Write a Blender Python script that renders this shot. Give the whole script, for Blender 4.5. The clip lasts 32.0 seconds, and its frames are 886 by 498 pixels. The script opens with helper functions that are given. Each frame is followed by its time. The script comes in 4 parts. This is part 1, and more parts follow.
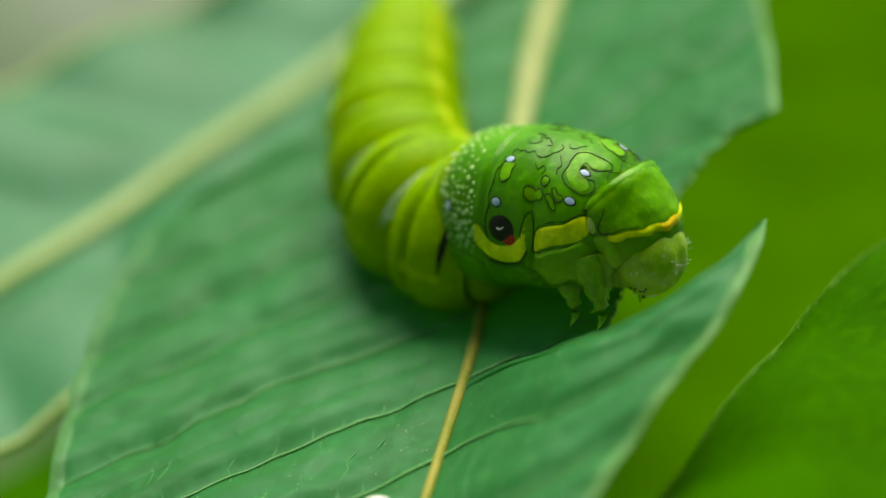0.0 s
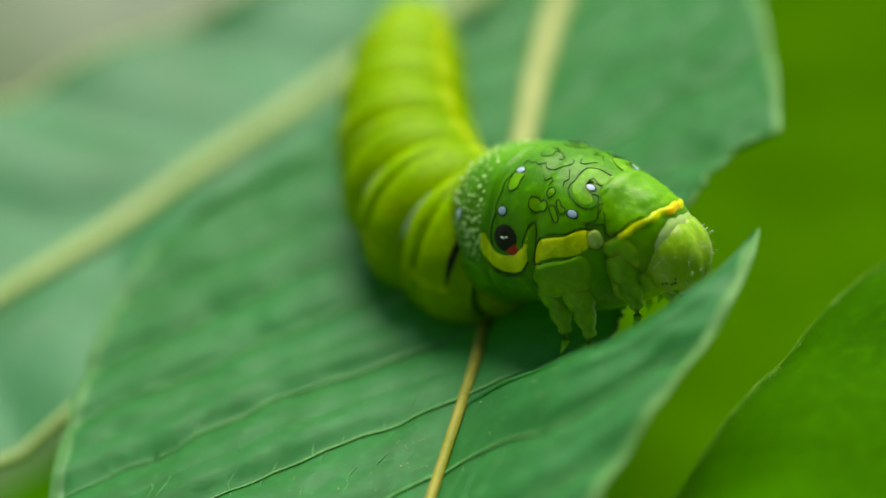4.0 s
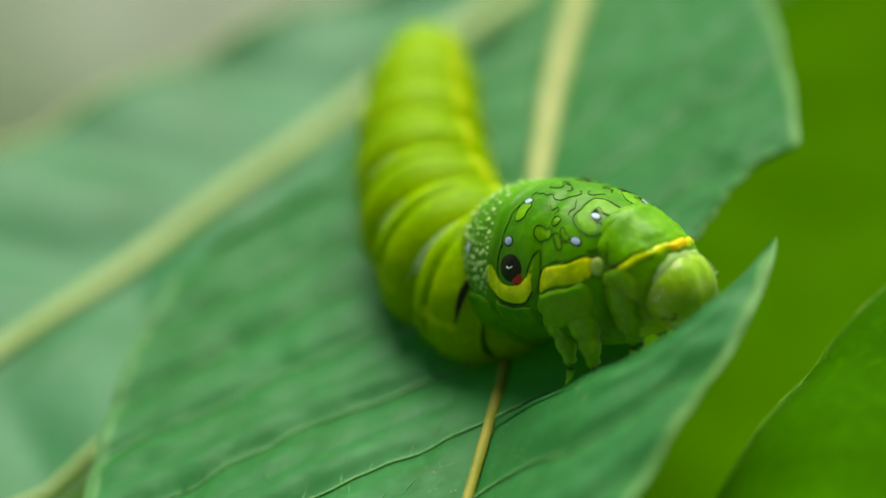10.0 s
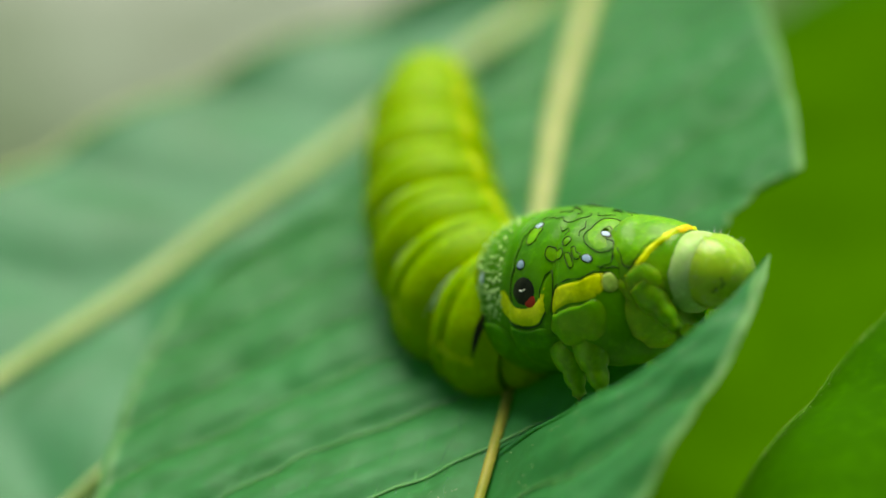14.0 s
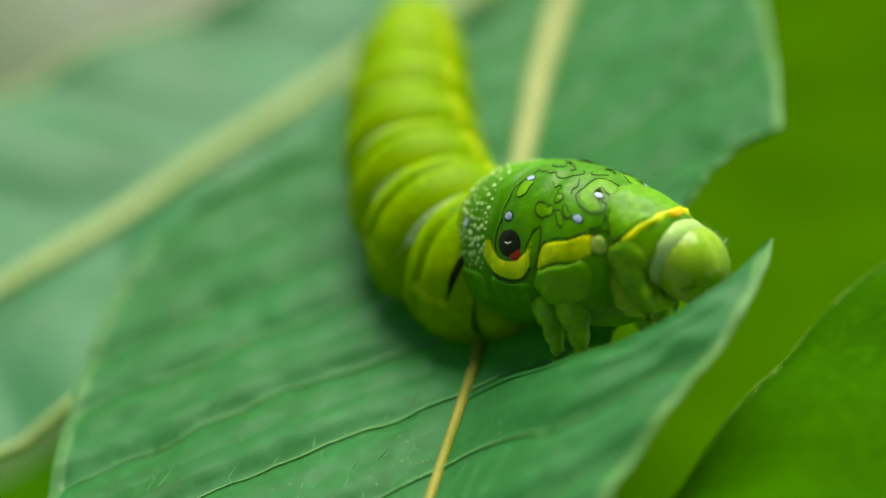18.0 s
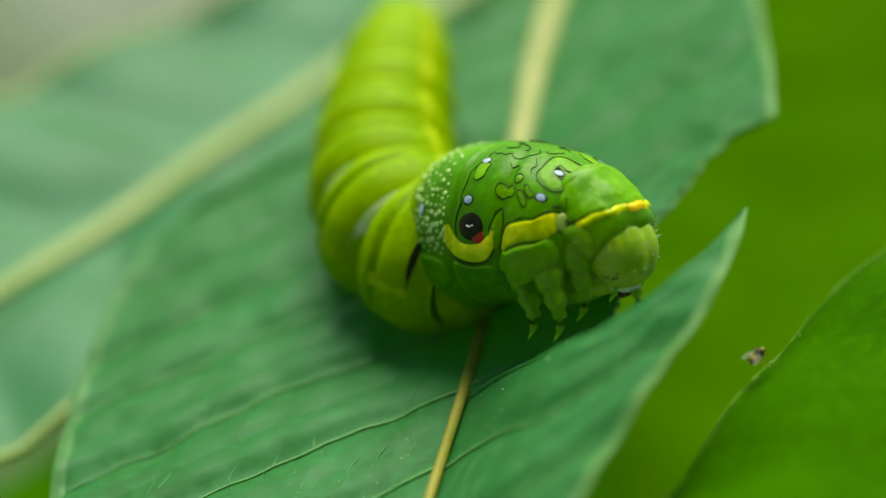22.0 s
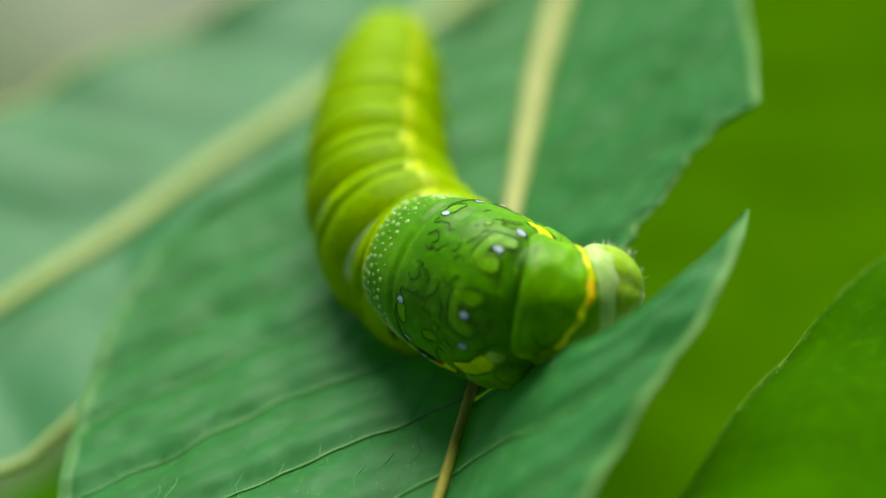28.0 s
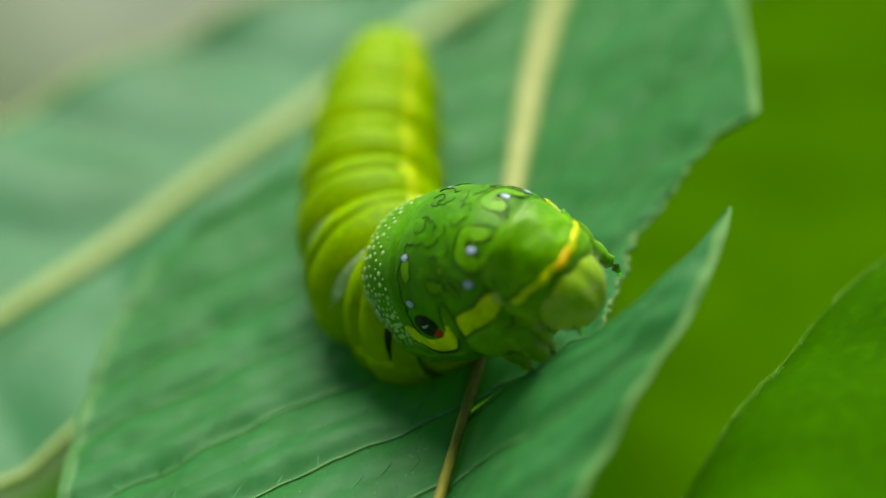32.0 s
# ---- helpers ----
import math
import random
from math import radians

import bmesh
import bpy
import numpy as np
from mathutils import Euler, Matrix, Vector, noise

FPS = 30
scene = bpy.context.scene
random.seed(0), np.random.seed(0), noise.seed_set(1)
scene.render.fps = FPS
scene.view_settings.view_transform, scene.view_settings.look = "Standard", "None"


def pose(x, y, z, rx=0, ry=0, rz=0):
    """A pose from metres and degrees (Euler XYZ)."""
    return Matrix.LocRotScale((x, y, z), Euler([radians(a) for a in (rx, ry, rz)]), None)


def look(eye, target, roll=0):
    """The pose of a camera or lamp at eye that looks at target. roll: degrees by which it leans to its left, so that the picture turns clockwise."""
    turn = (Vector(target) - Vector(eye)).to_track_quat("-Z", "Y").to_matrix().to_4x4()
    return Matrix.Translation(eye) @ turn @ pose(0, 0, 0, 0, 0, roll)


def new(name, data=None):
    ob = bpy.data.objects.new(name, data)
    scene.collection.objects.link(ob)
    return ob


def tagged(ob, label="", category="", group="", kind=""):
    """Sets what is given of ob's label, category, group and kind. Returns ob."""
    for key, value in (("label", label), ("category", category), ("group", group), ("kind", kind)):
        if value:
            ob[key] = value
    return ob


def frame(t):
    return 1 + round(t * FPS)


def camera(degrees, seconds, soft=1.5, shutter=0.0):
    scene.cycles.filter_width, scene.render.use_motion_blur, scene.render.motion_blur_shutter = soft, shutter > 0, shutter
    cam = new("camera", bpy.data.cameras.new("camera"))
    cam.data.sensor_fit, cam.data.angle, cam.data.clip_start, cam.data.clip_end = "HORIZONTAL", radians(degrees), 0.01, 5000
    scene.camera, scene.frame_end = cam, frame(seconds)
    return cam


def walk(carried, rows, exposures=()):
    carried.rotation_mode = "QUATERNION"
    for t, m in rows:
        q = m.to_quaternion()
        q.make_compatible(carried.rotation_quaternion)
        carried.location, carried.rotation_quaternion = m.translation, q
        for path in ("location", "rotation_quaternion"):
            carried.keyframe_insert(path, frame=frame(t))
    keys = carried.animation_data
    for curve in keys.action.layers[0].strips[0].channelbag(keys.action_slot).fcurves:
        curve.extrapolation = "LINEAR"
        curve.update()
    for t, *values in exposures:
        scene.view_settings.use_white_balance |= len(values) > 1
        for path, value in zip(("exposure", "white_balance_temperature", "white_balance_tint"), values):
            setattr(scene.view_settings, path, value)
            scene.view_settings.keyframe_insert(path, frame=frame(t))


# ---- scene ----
CAMERA_ROWS = [
    (0.0, 0.64, -102.60, 83.42, 52.245, 0.526, -0.093),
    (0.5, 0.62, -102.58, 83.40, 52.324, 0.880, -0.321),
    (1.0, 0.71, -102.53, 83.36, 52.423, 0.814, -0.069),
    (1.5, 0.60, -102.64, 83.44, 52.533, 0.060, 0.353),
    (2.0, 0.60, -102.61, 83.43, 52.550, 0.608, -0.094),
    (2.5, 0.62, -102.56, 83.39, 52.600, 0.690, -0.171),
    (3.0, 0.73, -102.54, 83.37, 52.463, 0.298, 0.064),
    (3.5, 0.60, -102.60, 83.41, 52.595, -0.019, 0.348),
    (5.5, 0.61, -102.63, 83.41, 52.631, 1.139, -0.512),
    (6.0, 0.49, -102.65, 83.44, 52.643, 0.335, -0.103),
    (6.5, 0.59, -102.60, 83.39, 52.659, 0.564, 0.049),
    (7.0, 0.64, -102.58, 83.39, 52.764, 0.898, -0.286),
    (7.5, 0.62, -102.57, 83.37, 52.767, 0.933, -0.220),
    (8.0, 0.58, -102.58, 83.39, 52.783, 0.869, -0.241),
    (8.5, 0.63, -102.53, 83.34, 52.875, 0.935, -0.053),
    (9.0, 0.34, -102.54, 83.36, 52.924, 0.962, -0.267),
    (9.5, 0.60, -102.59, 83.40, 53.218, 1.176, 0.005),
    (10.0, 0.51, -102.58, 83.39, 53.155, 1.943, -0.582),
    (10.5, 0.60, -102.60, 83.40, 53.160, 1.576, -0.281),
    (11.0, 0.53, -102.63, 83.41, 53.115, 1.927, -0.529),
    (11.5, 0.58, -102.64, 83.41, 53.615, 1.853, -0.168),
    (12.0, 0.47, -102.59, 83.39, 53.809, 2.375, -0.593),
    (12.5, 0.56, -102.69, 83.45, 53.765, 1.949, -0.359),
    (13.0, 0.37, -102.65, 83.42, 53.385, 1.896, -0.475),
    (13.5, 0.52, -102.77, 83.49, 53.461, 0.900, 0.226),
    (14.0, 0.30, -102.73, 83.48, 53.752, 1.907, -0.549),
    (14.5, 0.54, -102.74, 83.48, 53.144, 0.909, 0.228),
    (16.5, 0.45, -102.96, 83.59, 52.982, 0.743, 0.098),
    (17.0, 0.03, -102.77, 83.55, 52.884, 0.375, 0.058),
    (17.5, 0.42, -102.86, 83.54, 52.686, -0.343, 0.789),
    (18.0, 0.17, -102.78, 83.55, 52.515, -0.426, 0.510),
    (18.5, 0.51, -102.54, 83.40, 52.698, -0.448, 0.876),
    (19.0, 0.15, -102.57, 83.45, 52.637, -0.152, 0.263),
    (19.5, 0.51, -102.57, 83.39, 52.822, 0.101, 0.361),
    (20.0, 0.40, -102.56, 83.39, 52.616, 0.694, -0.197),
    (20.5, 0.54, -102.61, 83.42, 52.649, 0.117, 0.240),
    (21.0, 0.39, -102.52, 83.38, 52.574, 0.488, 0.025),
    (21.5, 0.59, -102.58, 83.38, 52.693, 0.672, -0.072),
    (22.0, 0.70, -102.66, 83.40, 52.453, 0.513, -0.017),
    (22.5, 0.60, -102.59, 83.36, 52.421, 0.894, -0.281),
    (23.0, 0.60, -102.53, 83.34, 52.686, 0.706, -0.085),
    (23.5, 0.58, -102.52, 83.35, 52.621, 0.325, 0.113),
    (24.0, 0.63, -102.50, 83.32, 52.575, 0.459, 0.107),
    (24.5, 0.61, -102.56, 83.38, 52.560, 1.278, -0.619),
    (25.0, 0.90, -102.61, 83.36, 52.658, 1.110, -0.173),
    (25.5, 0.62, -102.61, 83.39, 52.578, 1.626, -0.857),
    (27.5, 0.61, -102.55, 83.37, 52.555, 0.823, -0.331),
    (28.0, 0.80, -102.57, 83.34, 52.597, 0.971, -0.174),
    (28.5, 0.65, -102.60, 83.39, 52.455, 1.725, -1.050),
    (29.0, 0.79, -102.68, 83.41, 52.350, 0.895, -0.355),
    (29.5, 0.65, -102.64, 83.41, 52.041, 1.910, -1.341),
    (30.0, 0.85, -102.65, 83.38, 52.211, 1.022, -0.485),
    (30.5, 0.65, -102.62, 83.42, 52.271, 1.834, -1.156),
    (31.0, 1.00, -102.58, 83.36, 52.625, 1.128, -0.270),
    (31.5, 0.68, -102.65, 83.46, 52.624, 2.638, -1.811),
    (32.0, 0.90, -102.67, 83.40, 52.811, 1.431, -0.595),
]
THORAX_ROWS = [
    (0.0, 5.90, 0.44, 4.94, -8.8, -10.0, -34.6),
    (0.5, 5.71, 0.26, 4.95, -13.2, -8.8, -34.9),
    (1.0, 6.05, 0.69, 5.06, -13.5, -12.0, -34.9),
    (1.5, 6.25, 0.25, 5.15, -9.4, -11.5, -38.0),
    (2.0, 6.05, 0.50, 4.83, -9.7, -11.4, -39.1),
    (2.5, 5.87, 0.43, 4.92, -11.3, -10.0, -39.6),
    (3.0, 6.03, 0.53, 4.85, -13.8, -8.3, -39.7),
    (3.5, 6.43, 0.13, 5.17, -11.1, -11.7, -40.4),
    (5.5, 5.74, 0.45, 4.72, -14.4, -11.2, -41.8),
    (6.0, 6.31, -0.57, 5.17, -16.5, -11.2, -41.9),
    (6.5, 5.95, -0.50, 5.01, -13.3, -12.8, -43.6),
    (7.0, 5.86, -0.41, 4.88, -14.2, -10.1, -43.5),
    (7.5, 5.95, -0.66, 5.19, -18.1, -8.6, -42.0),
    (8.0, 5.76, -0.65, 5.06, -18.5, -7.8, -43.3),
    (8.5, 6.07, -0.62, 5.19, -16.0, -12.3, -43.1),
    (9.0, 6.37, -0.96, 5.15, -16.4, -12.6, -43.5),
    (9.5, 5.67, -1.32, 5.21, -14.8, -15.1, -44.5),
    (10.0, 5.65, -1.26, 5.11, -15.6, -15.0, -45.0),
    (10.5, 5.52, -0.91, 4.98, -19.6, -14.6, -43.4),
    (11.0, 5.45, -0.82, 4.85, -23.8, -13.1, -43.8),
    (11.5, 5.76, -0.53, 4.69, -20.4, -16.0, -43.5),
    (12.0, 5.90, -0.60, 4.79, -21.0, -18.0, -43.4),
    (12.5, 5.71, -0.24, 4.58, -17.9, -18.9, -44.4),
    (13.0, 5.94, -1.42, 4.94, -21.5, -15.3, -43.1),
    (13.5, 5.93, -0.41, 4.59, -19.1, -20.7, -41.4),
    (14.0, 6.15, -0.96, 4.81, -18.5, -20.3, -43.7),
    (14.5, 5.87, -1.01, 4.92, -15.9, -20.3, -43.5),
    (16.5, 5.78, -0.19, 4.11, -18.8, -16.9, -42.7),
    (17.0, 6.34, -1.47, 5.13, -19.8, -20.6, -44.2),
    (17.5, 6.23, -0.31, 4.57, -18.8, -21.7, -42.9),
    (18.0, 6.37, -1.80, 5.22, -18.9, -15.5, -43.3),
    (18.5, 6.00, -2.63, 5.84, -17.5, -14.1, -43.0),
    (19.0, 6.28, -2.65, 5.67, -19.9, -12.2, -43.1),
    (19.5, 5.85, -2.09, 5.40, -19.2, -12.8, -43.4),
    (20.0, 5.62, -1.87, 5.15, -20.1, -12.3, -44.2),
    (20.5, 5.62, -1.94, 5.26, -22.9, -10.8, -44.9),
    (21.0, 5.53, -1.88, 5.21, -22.1, -8.6, -43.5),
    (21.5, 4.53, -1.03, 4.96, -21.1, -11.2, -39.6),
    (22.0, 4.38, -0.87, 5.39, -20.5, -14.4, -36.7),
    (22.5, 4.13, -1.64, 5.44, -17.5, -12.0, -36.3),
    (23.0, 3.67, -1.88, 5.10, -2.9, -7.9, -43.2),
    (23.5, 3.58, -1.91, 5.09, 4.1, -7.3, -46.5),
    (24.0, 3.49, -2.19, 5.19, 6.0, -6.7, -49.4),
    (24.5, 3.01, -1.83, 4.83, 16.6, -7.6, -49.5),
    (25.0, 2.60, -2.04, 4.80, 25.6, -8.1, -48.4),
    (25.5, 2.68, -2.69, 5.01, 31.2, -5.0, -50.7),
    (27.5, 2.35, -3.68, 4.89, 41.3, -7.9, -48.6),
    (28.0, 2.06, -3.41, 4.59, 41.1, -9.8, -47.2),
    (28.5, 2.06, -3.26, 4.34, 37.3, -11.5, -46.6),
    (29.0, 1.86, -3.64, 4.55, 35.9, -14.2, -44.5),
    (29.5, 1.99, -3.73, 4.59, 34.8, -15.0, -44.6),
    (30.0, 1.80, -3.58, 4.54, 37.0, -15.8, -43.6),
    (30.5, 2.02, -3.74, 4.84, 33.0, -14.1, -41.8),
    (31.0, 1.68, -3.00, 4.71, 31.6, -19.5, -40.7),
    (31.5, 2.43, -2.79, 5.06, 22.5, -21.7, -38.4),
    (32.0, 2.30, -3.38, 5.79, 17.9, -25.0, -38.4),
]
HEAD_ROWS = [
    (0.0, 5.97, -0.43, -0.55, 76, 0),
    (0.5, 5.79, -0.62, -0.64, 78, 0),
    (1.0, 6.22, -0.08, 0.20, 67, 0),
    (1.5, 6.57, 0.45, 0.61, 62, 3),
    (2.0, 6.26, -0.36, -0.48, 76, 0),
    (2.5, 5.85, -0.98, -1.05, 83, 0),
    (3.0, 5.51, -1.27, -1.24, 85, 0),
    (3.5, 6.78, 0.74, 1.09, 56, 5),
    (5.5, 6.29, 0.07, 0.76, 60, 1),
    (6.0, 7.22, 1.03, 1.67, 49, 8),
    (6.5, 6.95, 0.51, 0.59, 63, 4),
    (7.0, 6.55, 0.07, 0.22, 67, 1),
    (7.5, 6.40, -0.49, -0.77, 79, 0),
    (8.0, 5.93, -0.98, -1.08, 83, 0),
    (8.5, 7.38, 1.33, 2.20, 40, 10),
    (9.0, 7.23, 1.06, 1.81, 48, 8),
    (9.5, 6.88, 0.67, 1.57, 51, 5),
    (10.0, 6.87, 0.36, 0.85, 59, 3),
    (10.5, 6.49, -0.34, 0.06, 69, 0),
    (11.0, 5.90, -1.05, -0.55, 76, 0),
    (11.5, 7.25, 0.89, 2.83, 38, 7),
    (12.0, 7.30, 0.76, 2.82, 38, 6),
    (12.5, 7.05, 0.46, 1.65, 50, 3),
    (13.0, 6.92, 0.11, 0.64, 62, 1),
    (13.5, 8.08, 1.45, 3.26, 32, 11),
    (14.0, 7.90, 1.37, 3.00, 34, 10),
    (14.5, 7.41, 0.98, 2.25, 42, 7),
    (16.5, 7.33, 0.94, 2.42, 40, 7),
    (17.0, 8.24, 1.59, 3.30, 29, 12),
    (17.5, 8.00, 1.25, 2.47, 39, 9),
    (18.0, 7.41, 0.92, 1.79, 48, 7),
    (18.5, 7.49, 1.05, 1.53, 51, 8),
    (19.0, 6.98, 0.37, 0.76, 60, 3),
    (19.5, 6.65, -0.13, 0.06, 69, 0),
    (20.0, 6.25, -0.66, -0.48, 76, 0),
    (20.5, 5.87, -1.08, -0.77, 79, 0),
    (21.0, 5.78, -1.10, -1.01, 82, 0),
    (21.5, 6.27, -0.51, -0.38, 74, 0),
    (22.0, 6.36, -0.22, 0.57, 63, 0),
    (22.5, 6.98, 0.56, 1.03, 57, 4),
    (23.0, 6.88, 1.04, 0.48, 64, 8),
    (23.5, 7.02, 1.94, 0.80, 43, 14),
    (24.0, 6.80, 1.84, 0.72, 46, 13),
    (24.5, 6.79, 2.39, 0.52, 36, 18),
    (25.0, 6.46, 2.45, 0.35, 37, 18),
    (25.5, 6.30, 2.79, 0.10, 41, 20),
    (27.5, 6.60, 2.90, -0.53, 48, 21),
    (28.0, 6.83, 2.72, -0.63, 49, 20),
    (28.5, 7.34, 2.89, -0.76, 51, 21),
    (29.0, 7.10, 2.85, -0.35, 46, 21),
    (29.5, 7.22, 3.18, -0.24, 45, 22),
    (30.0, 7.26, 2.84, -0.46, 47, 21),
    (30.5, 7.00, 1.81, -0.47, 61, 13),
    (31.0, 6.34, 0.92, 0.02, 69, 7),
    (31.5, 6.18, -0.32, -0.37, 74, 0),
    (32.0, 5.92, -0.59, -0.11, 71, 0),
]
FLY_ROWS = [
    (0.0, 9.02, -22.28, 2.32, 52),
    (7.0, 9.82, -20.74, 2.76, 52),
    (7.2, 10.60, -16.08, 3.84, 51),
    (7.4, 11.27, -15.06, 3.82, 51),
    (7.6, 10.94, -15.80, 3.84, 51),
    (7.8, 10.48, -16.67, 3.88, 51),
    (8.1, 8.84, -23.03, 2.62, 52),
    (20.2, 8.90, -22.28, 2.83, 52),
    (20.5, 9.42, -16.35, 3.77, 52),
    (20.8, 11.22, -15.20, 3.69, 52),
    (21.1, 12.06, -13.57, 3.63, 52),
    (21.4, 12.78, -12.65, 3.74, 52),
    (21.7, 13.80, -11.17, 3.68, 52),
    (22.0, 15.40, -8.43, 3.94, 52),
    (22.3, 16.23, -8.03, 4.00, 60),
    (22.6, 16.30, -7.96, 4.02, 60),
    (22.9, 15.19, -8.62, 3.99, 60),
    (23.2, 15.79, -7.98, 4.25, 60),
    (23.5, 29.86, 5.36, 22.26, -40),
    (24.5, 71.39, -59.88, 57.62, -99),
    (27.0, 6.77, -164.78, 122.83, 174),
    (29.5, -68.13, -42.82, 38.98, 103),
    (30.1, -38.35, 8.61, -8.25, 41),
    (30.3, -25.08, 7.35, -5.56, 14),
    (30.5, -22.92, 8.49, -5.16, 27),
    (30.6, -20.31, 8.33, -4.64, 25),
    (30.8, -17.88, 9.02, -4.17, 20),
    (31.0, -16.11, 8.28, -3.79, 2),
    (31.2, -14.27, 8.01, -3.42, 12),
    (31.3, -14.22, 8.23, -3.41, 11),
    (31.5, -30.57, -5.80, 13.64, -59),
    (32.0, -14.82, -26.32, -0.84, -78),
]
LOBE_ROWS = [
    (0.0, 0.0),
    (0.5, 0.8),
    (1.0, 1.0),
    (1.5, -0.4),
    (2.0, 0.5),
    (2.5, 1.0),
    (3.0, 1.3),
    (3.5, 2.1),
    (5.5, 2.7),
    (6.0, 0.5),
    (6.5, 0.0),
    (7.0, 1.1),
    (7.5, 1.7),
    (8.0, 0.2),
    (8.5, 0.9),
    (9.0, -0.4),
    (9.5, 4.3),
    (10.0, 3.5),
    (10.5, 5.8),
    (11.0, 5.8),
    (11.5, 6.8),
    (12.0, 7.6),
    (12.5, 7.8),
    (13.0, 2.1),
    (13.5, 6.7),
    (14.0, 6.4),
    (14.5, 7.0),
    (16.5, 4.9),
    (17.0, 5.5),
    (17.5, 5.0),
    (18.0, -0.5),
    (18.5, -2.4),
    (19.0, -0.1),
    (19.5, 2.4),
    (20.0, 2.1),
    (20.5, 2.6),
    (21.0, 1.4),
    (21.5, 5.3),
    (22.0, 5.6),
    (22.5, 4.3),
    (23.0, 4.3),
    (23.5, 2.7),
    (24.0, 3.0),
    (24.5, 3.9),
    (25.0, 6.7),
    (25.5, 4.5),
    (27.5, 4.7),
    (28.0, 6.3),
    (28.5, 6.1),
    (29.0, 8.0),
    (29.5, 6.9),
    (30.0, 8.6),
    (30.5, 6.6),
    (31.0, 9.1),
    (31.5, 7.7),
    (32.0, 9.2),
]
FOLD_ROWS = [
    (0.0, 0.2),
    (0.5, 0.2),
    (1.0, 0.2),
    (1.5, 0.2),
    (2.0, 0.1),
    (2.5, 0.1),
    (3.0, 0.2),
    (3.5, 0.1),
    (5.5, -0.3),
    (6.0, -0.2),
    (6.5, -0.2),
    (7.0, 0.0),
    (7.5, -0.1),
    (8.0, -0.2),
    (8.5, -0.6),
    (9.0, -0.5),
    (9.5, -0.8),
    (10.0, -0.3),
    (10.5, -0.5),
    (11.0, -0.1),
    (11.5, -0.4),
    (12.0, -0.0),
    (12.5, -0.5),
    (13.0, -0.1),
    (13.5, -0.6),
    (14.0, 0.0),
    (14.5, -0.0),
    (16.5, -0.2),
    (17.0, -0.0),
    (17.5, -0.2),
    (18.0, 0.7),
    (18.5, 0.1),
    (19.0, 0.4),
    (19.5, -0.1),
    (20.0, 0.4),
    (20.5, 0.1),
    (21.0, 0.8),
    (21.5, 1.1),
    (22.0, 1.2),
    (22.5, 1.2),
    (23.0, 1.6),
    (23.5, 2.5),
    (24.0, 3.1),
    (24.5, 4.2),
    (25.0, 4.5),
    (25.5, 5.8),
    (27.5, 6.4),
    (28.0, 7.0),
    (28.5, 7.3),
    (29.0, 6.5),
    (29.5, 7.4),
    (30.0, 6.7),
    (30.5, 7.8),
    (31.0, 6.4),
    (31.5, 6.7),
    (32.0, 5.6),
]
EXPOSURE, SKY, SUN = 0.84, 0.064, 3.75
M = 0.001


def row_poses(rows):
    return [(r[0], pose(r[1] * M, r[2] * M, r[3] * M, r[4], r[5], r[6])) for r in rows]


cam = camera(20, 32.0, soft=1.5)
cam.data.dof.use_dof = True
cam.data.dof.focus_distance = 0.1250
cam.data.dof.aperture_fstop = 11.5
cam.data.dof.aperture_blades = 7
walk(cam, row_poses(CAMERA_ROWS), [(0.0, EXPOSURE, 8200, 8), (32.0, EXPOSURE, 8200, 8)])

# ---- light ----
world = bpy.data.worlds.new("sky")
scene.world = world
world.use_nodes = True
wn = world.node_tree
sky = wn.nodes.new("ShaderNodeTexSky")
sky.sky_type, sky.sun_disc = "NISHITA", False
sky.sun_elevation, sky.sun_rotation = radians(52), radians(4)
wn.links.new(sky.outputs["Color"], wn.nodes["Background"].inputs["Color"])
wn.nodes["Background"].inputs["Strength"].default_value = SKY
sun_data = bpy.data.lights.new("sun", "SUN")
sun_data.energy, sun_data.angle, sun_data.color = SUN, radians(46), (0.96, 0.97, 0.93)
sun = new("sun", sun_data)
sun.matrix_world = look((0.05, 0.78, 1.0), (0, 0, 0))


# ---- materials ----
def nodes_of(name):
    m = bpy.data.materials.new(name)
    m.use_nodes = True
    t = m.node_tree
    return m, t, t.nodes["Principled BSDF"]


def noise_node(t, coord, scale, detail=4.0, rough=0.55, distort=0.0):
    n = t.nodes.new("ShaderNodeTexNoise")
    n.inputs["Scale"].default_value = scale
    n.inputs["Detail"].default_value = detail
    n.inputs["Roughness"].default_value = rough
    n.inputs["Distortion"].default_value = distort
    t.links.new(coord, n.inputs["Vector"])
    return n.outputs["Fac"]


def ramp(t, fac, stops):
    r = t.nodes.new("ShaderNodeValToRGB")
    e = r.color_ramp.elements
    e[0].position, e[0].color = stops[0][0], (*stops[0][1], 1)
    e[1].position, e[1].color = stops[-1][0], (*stops[-1][1], 1)
    for p, c in stops[1:-1]:
        k = e.new(p)
        k.color = (*c, 1)
    t.links.new(fac, r.inputs["Fac"])
    return r.outputs["Color"]


def mixed(t, a, b, fac):
    n = t.nodes.new("ShaderNodeMix")
    n.data_type = "RGBA"
    for value, socket in ((fac, n.inputs[0]), (a, n.inputs[6]), (b, n.inputs[7])):
        if isinstance(value, (int, float)):
            socket.default_value = value
        elif isinstance(value, tuple):
            socket.default_value = (*value, 1)
        else:
            t.links.new(value, socket)
    return n.outputs[2]


def bump(t, p, height, strength, distance):
    b = t.nodes.new("ShaderNodeBump")
    b.inputs["Strength"].default_value = strength
    b.inputs["Distance"].default_value = distance
    t.links.new(height, b.inputs["Height"])
    t.links.new(b.outputs["Normal"], p.inputs["Normal"])


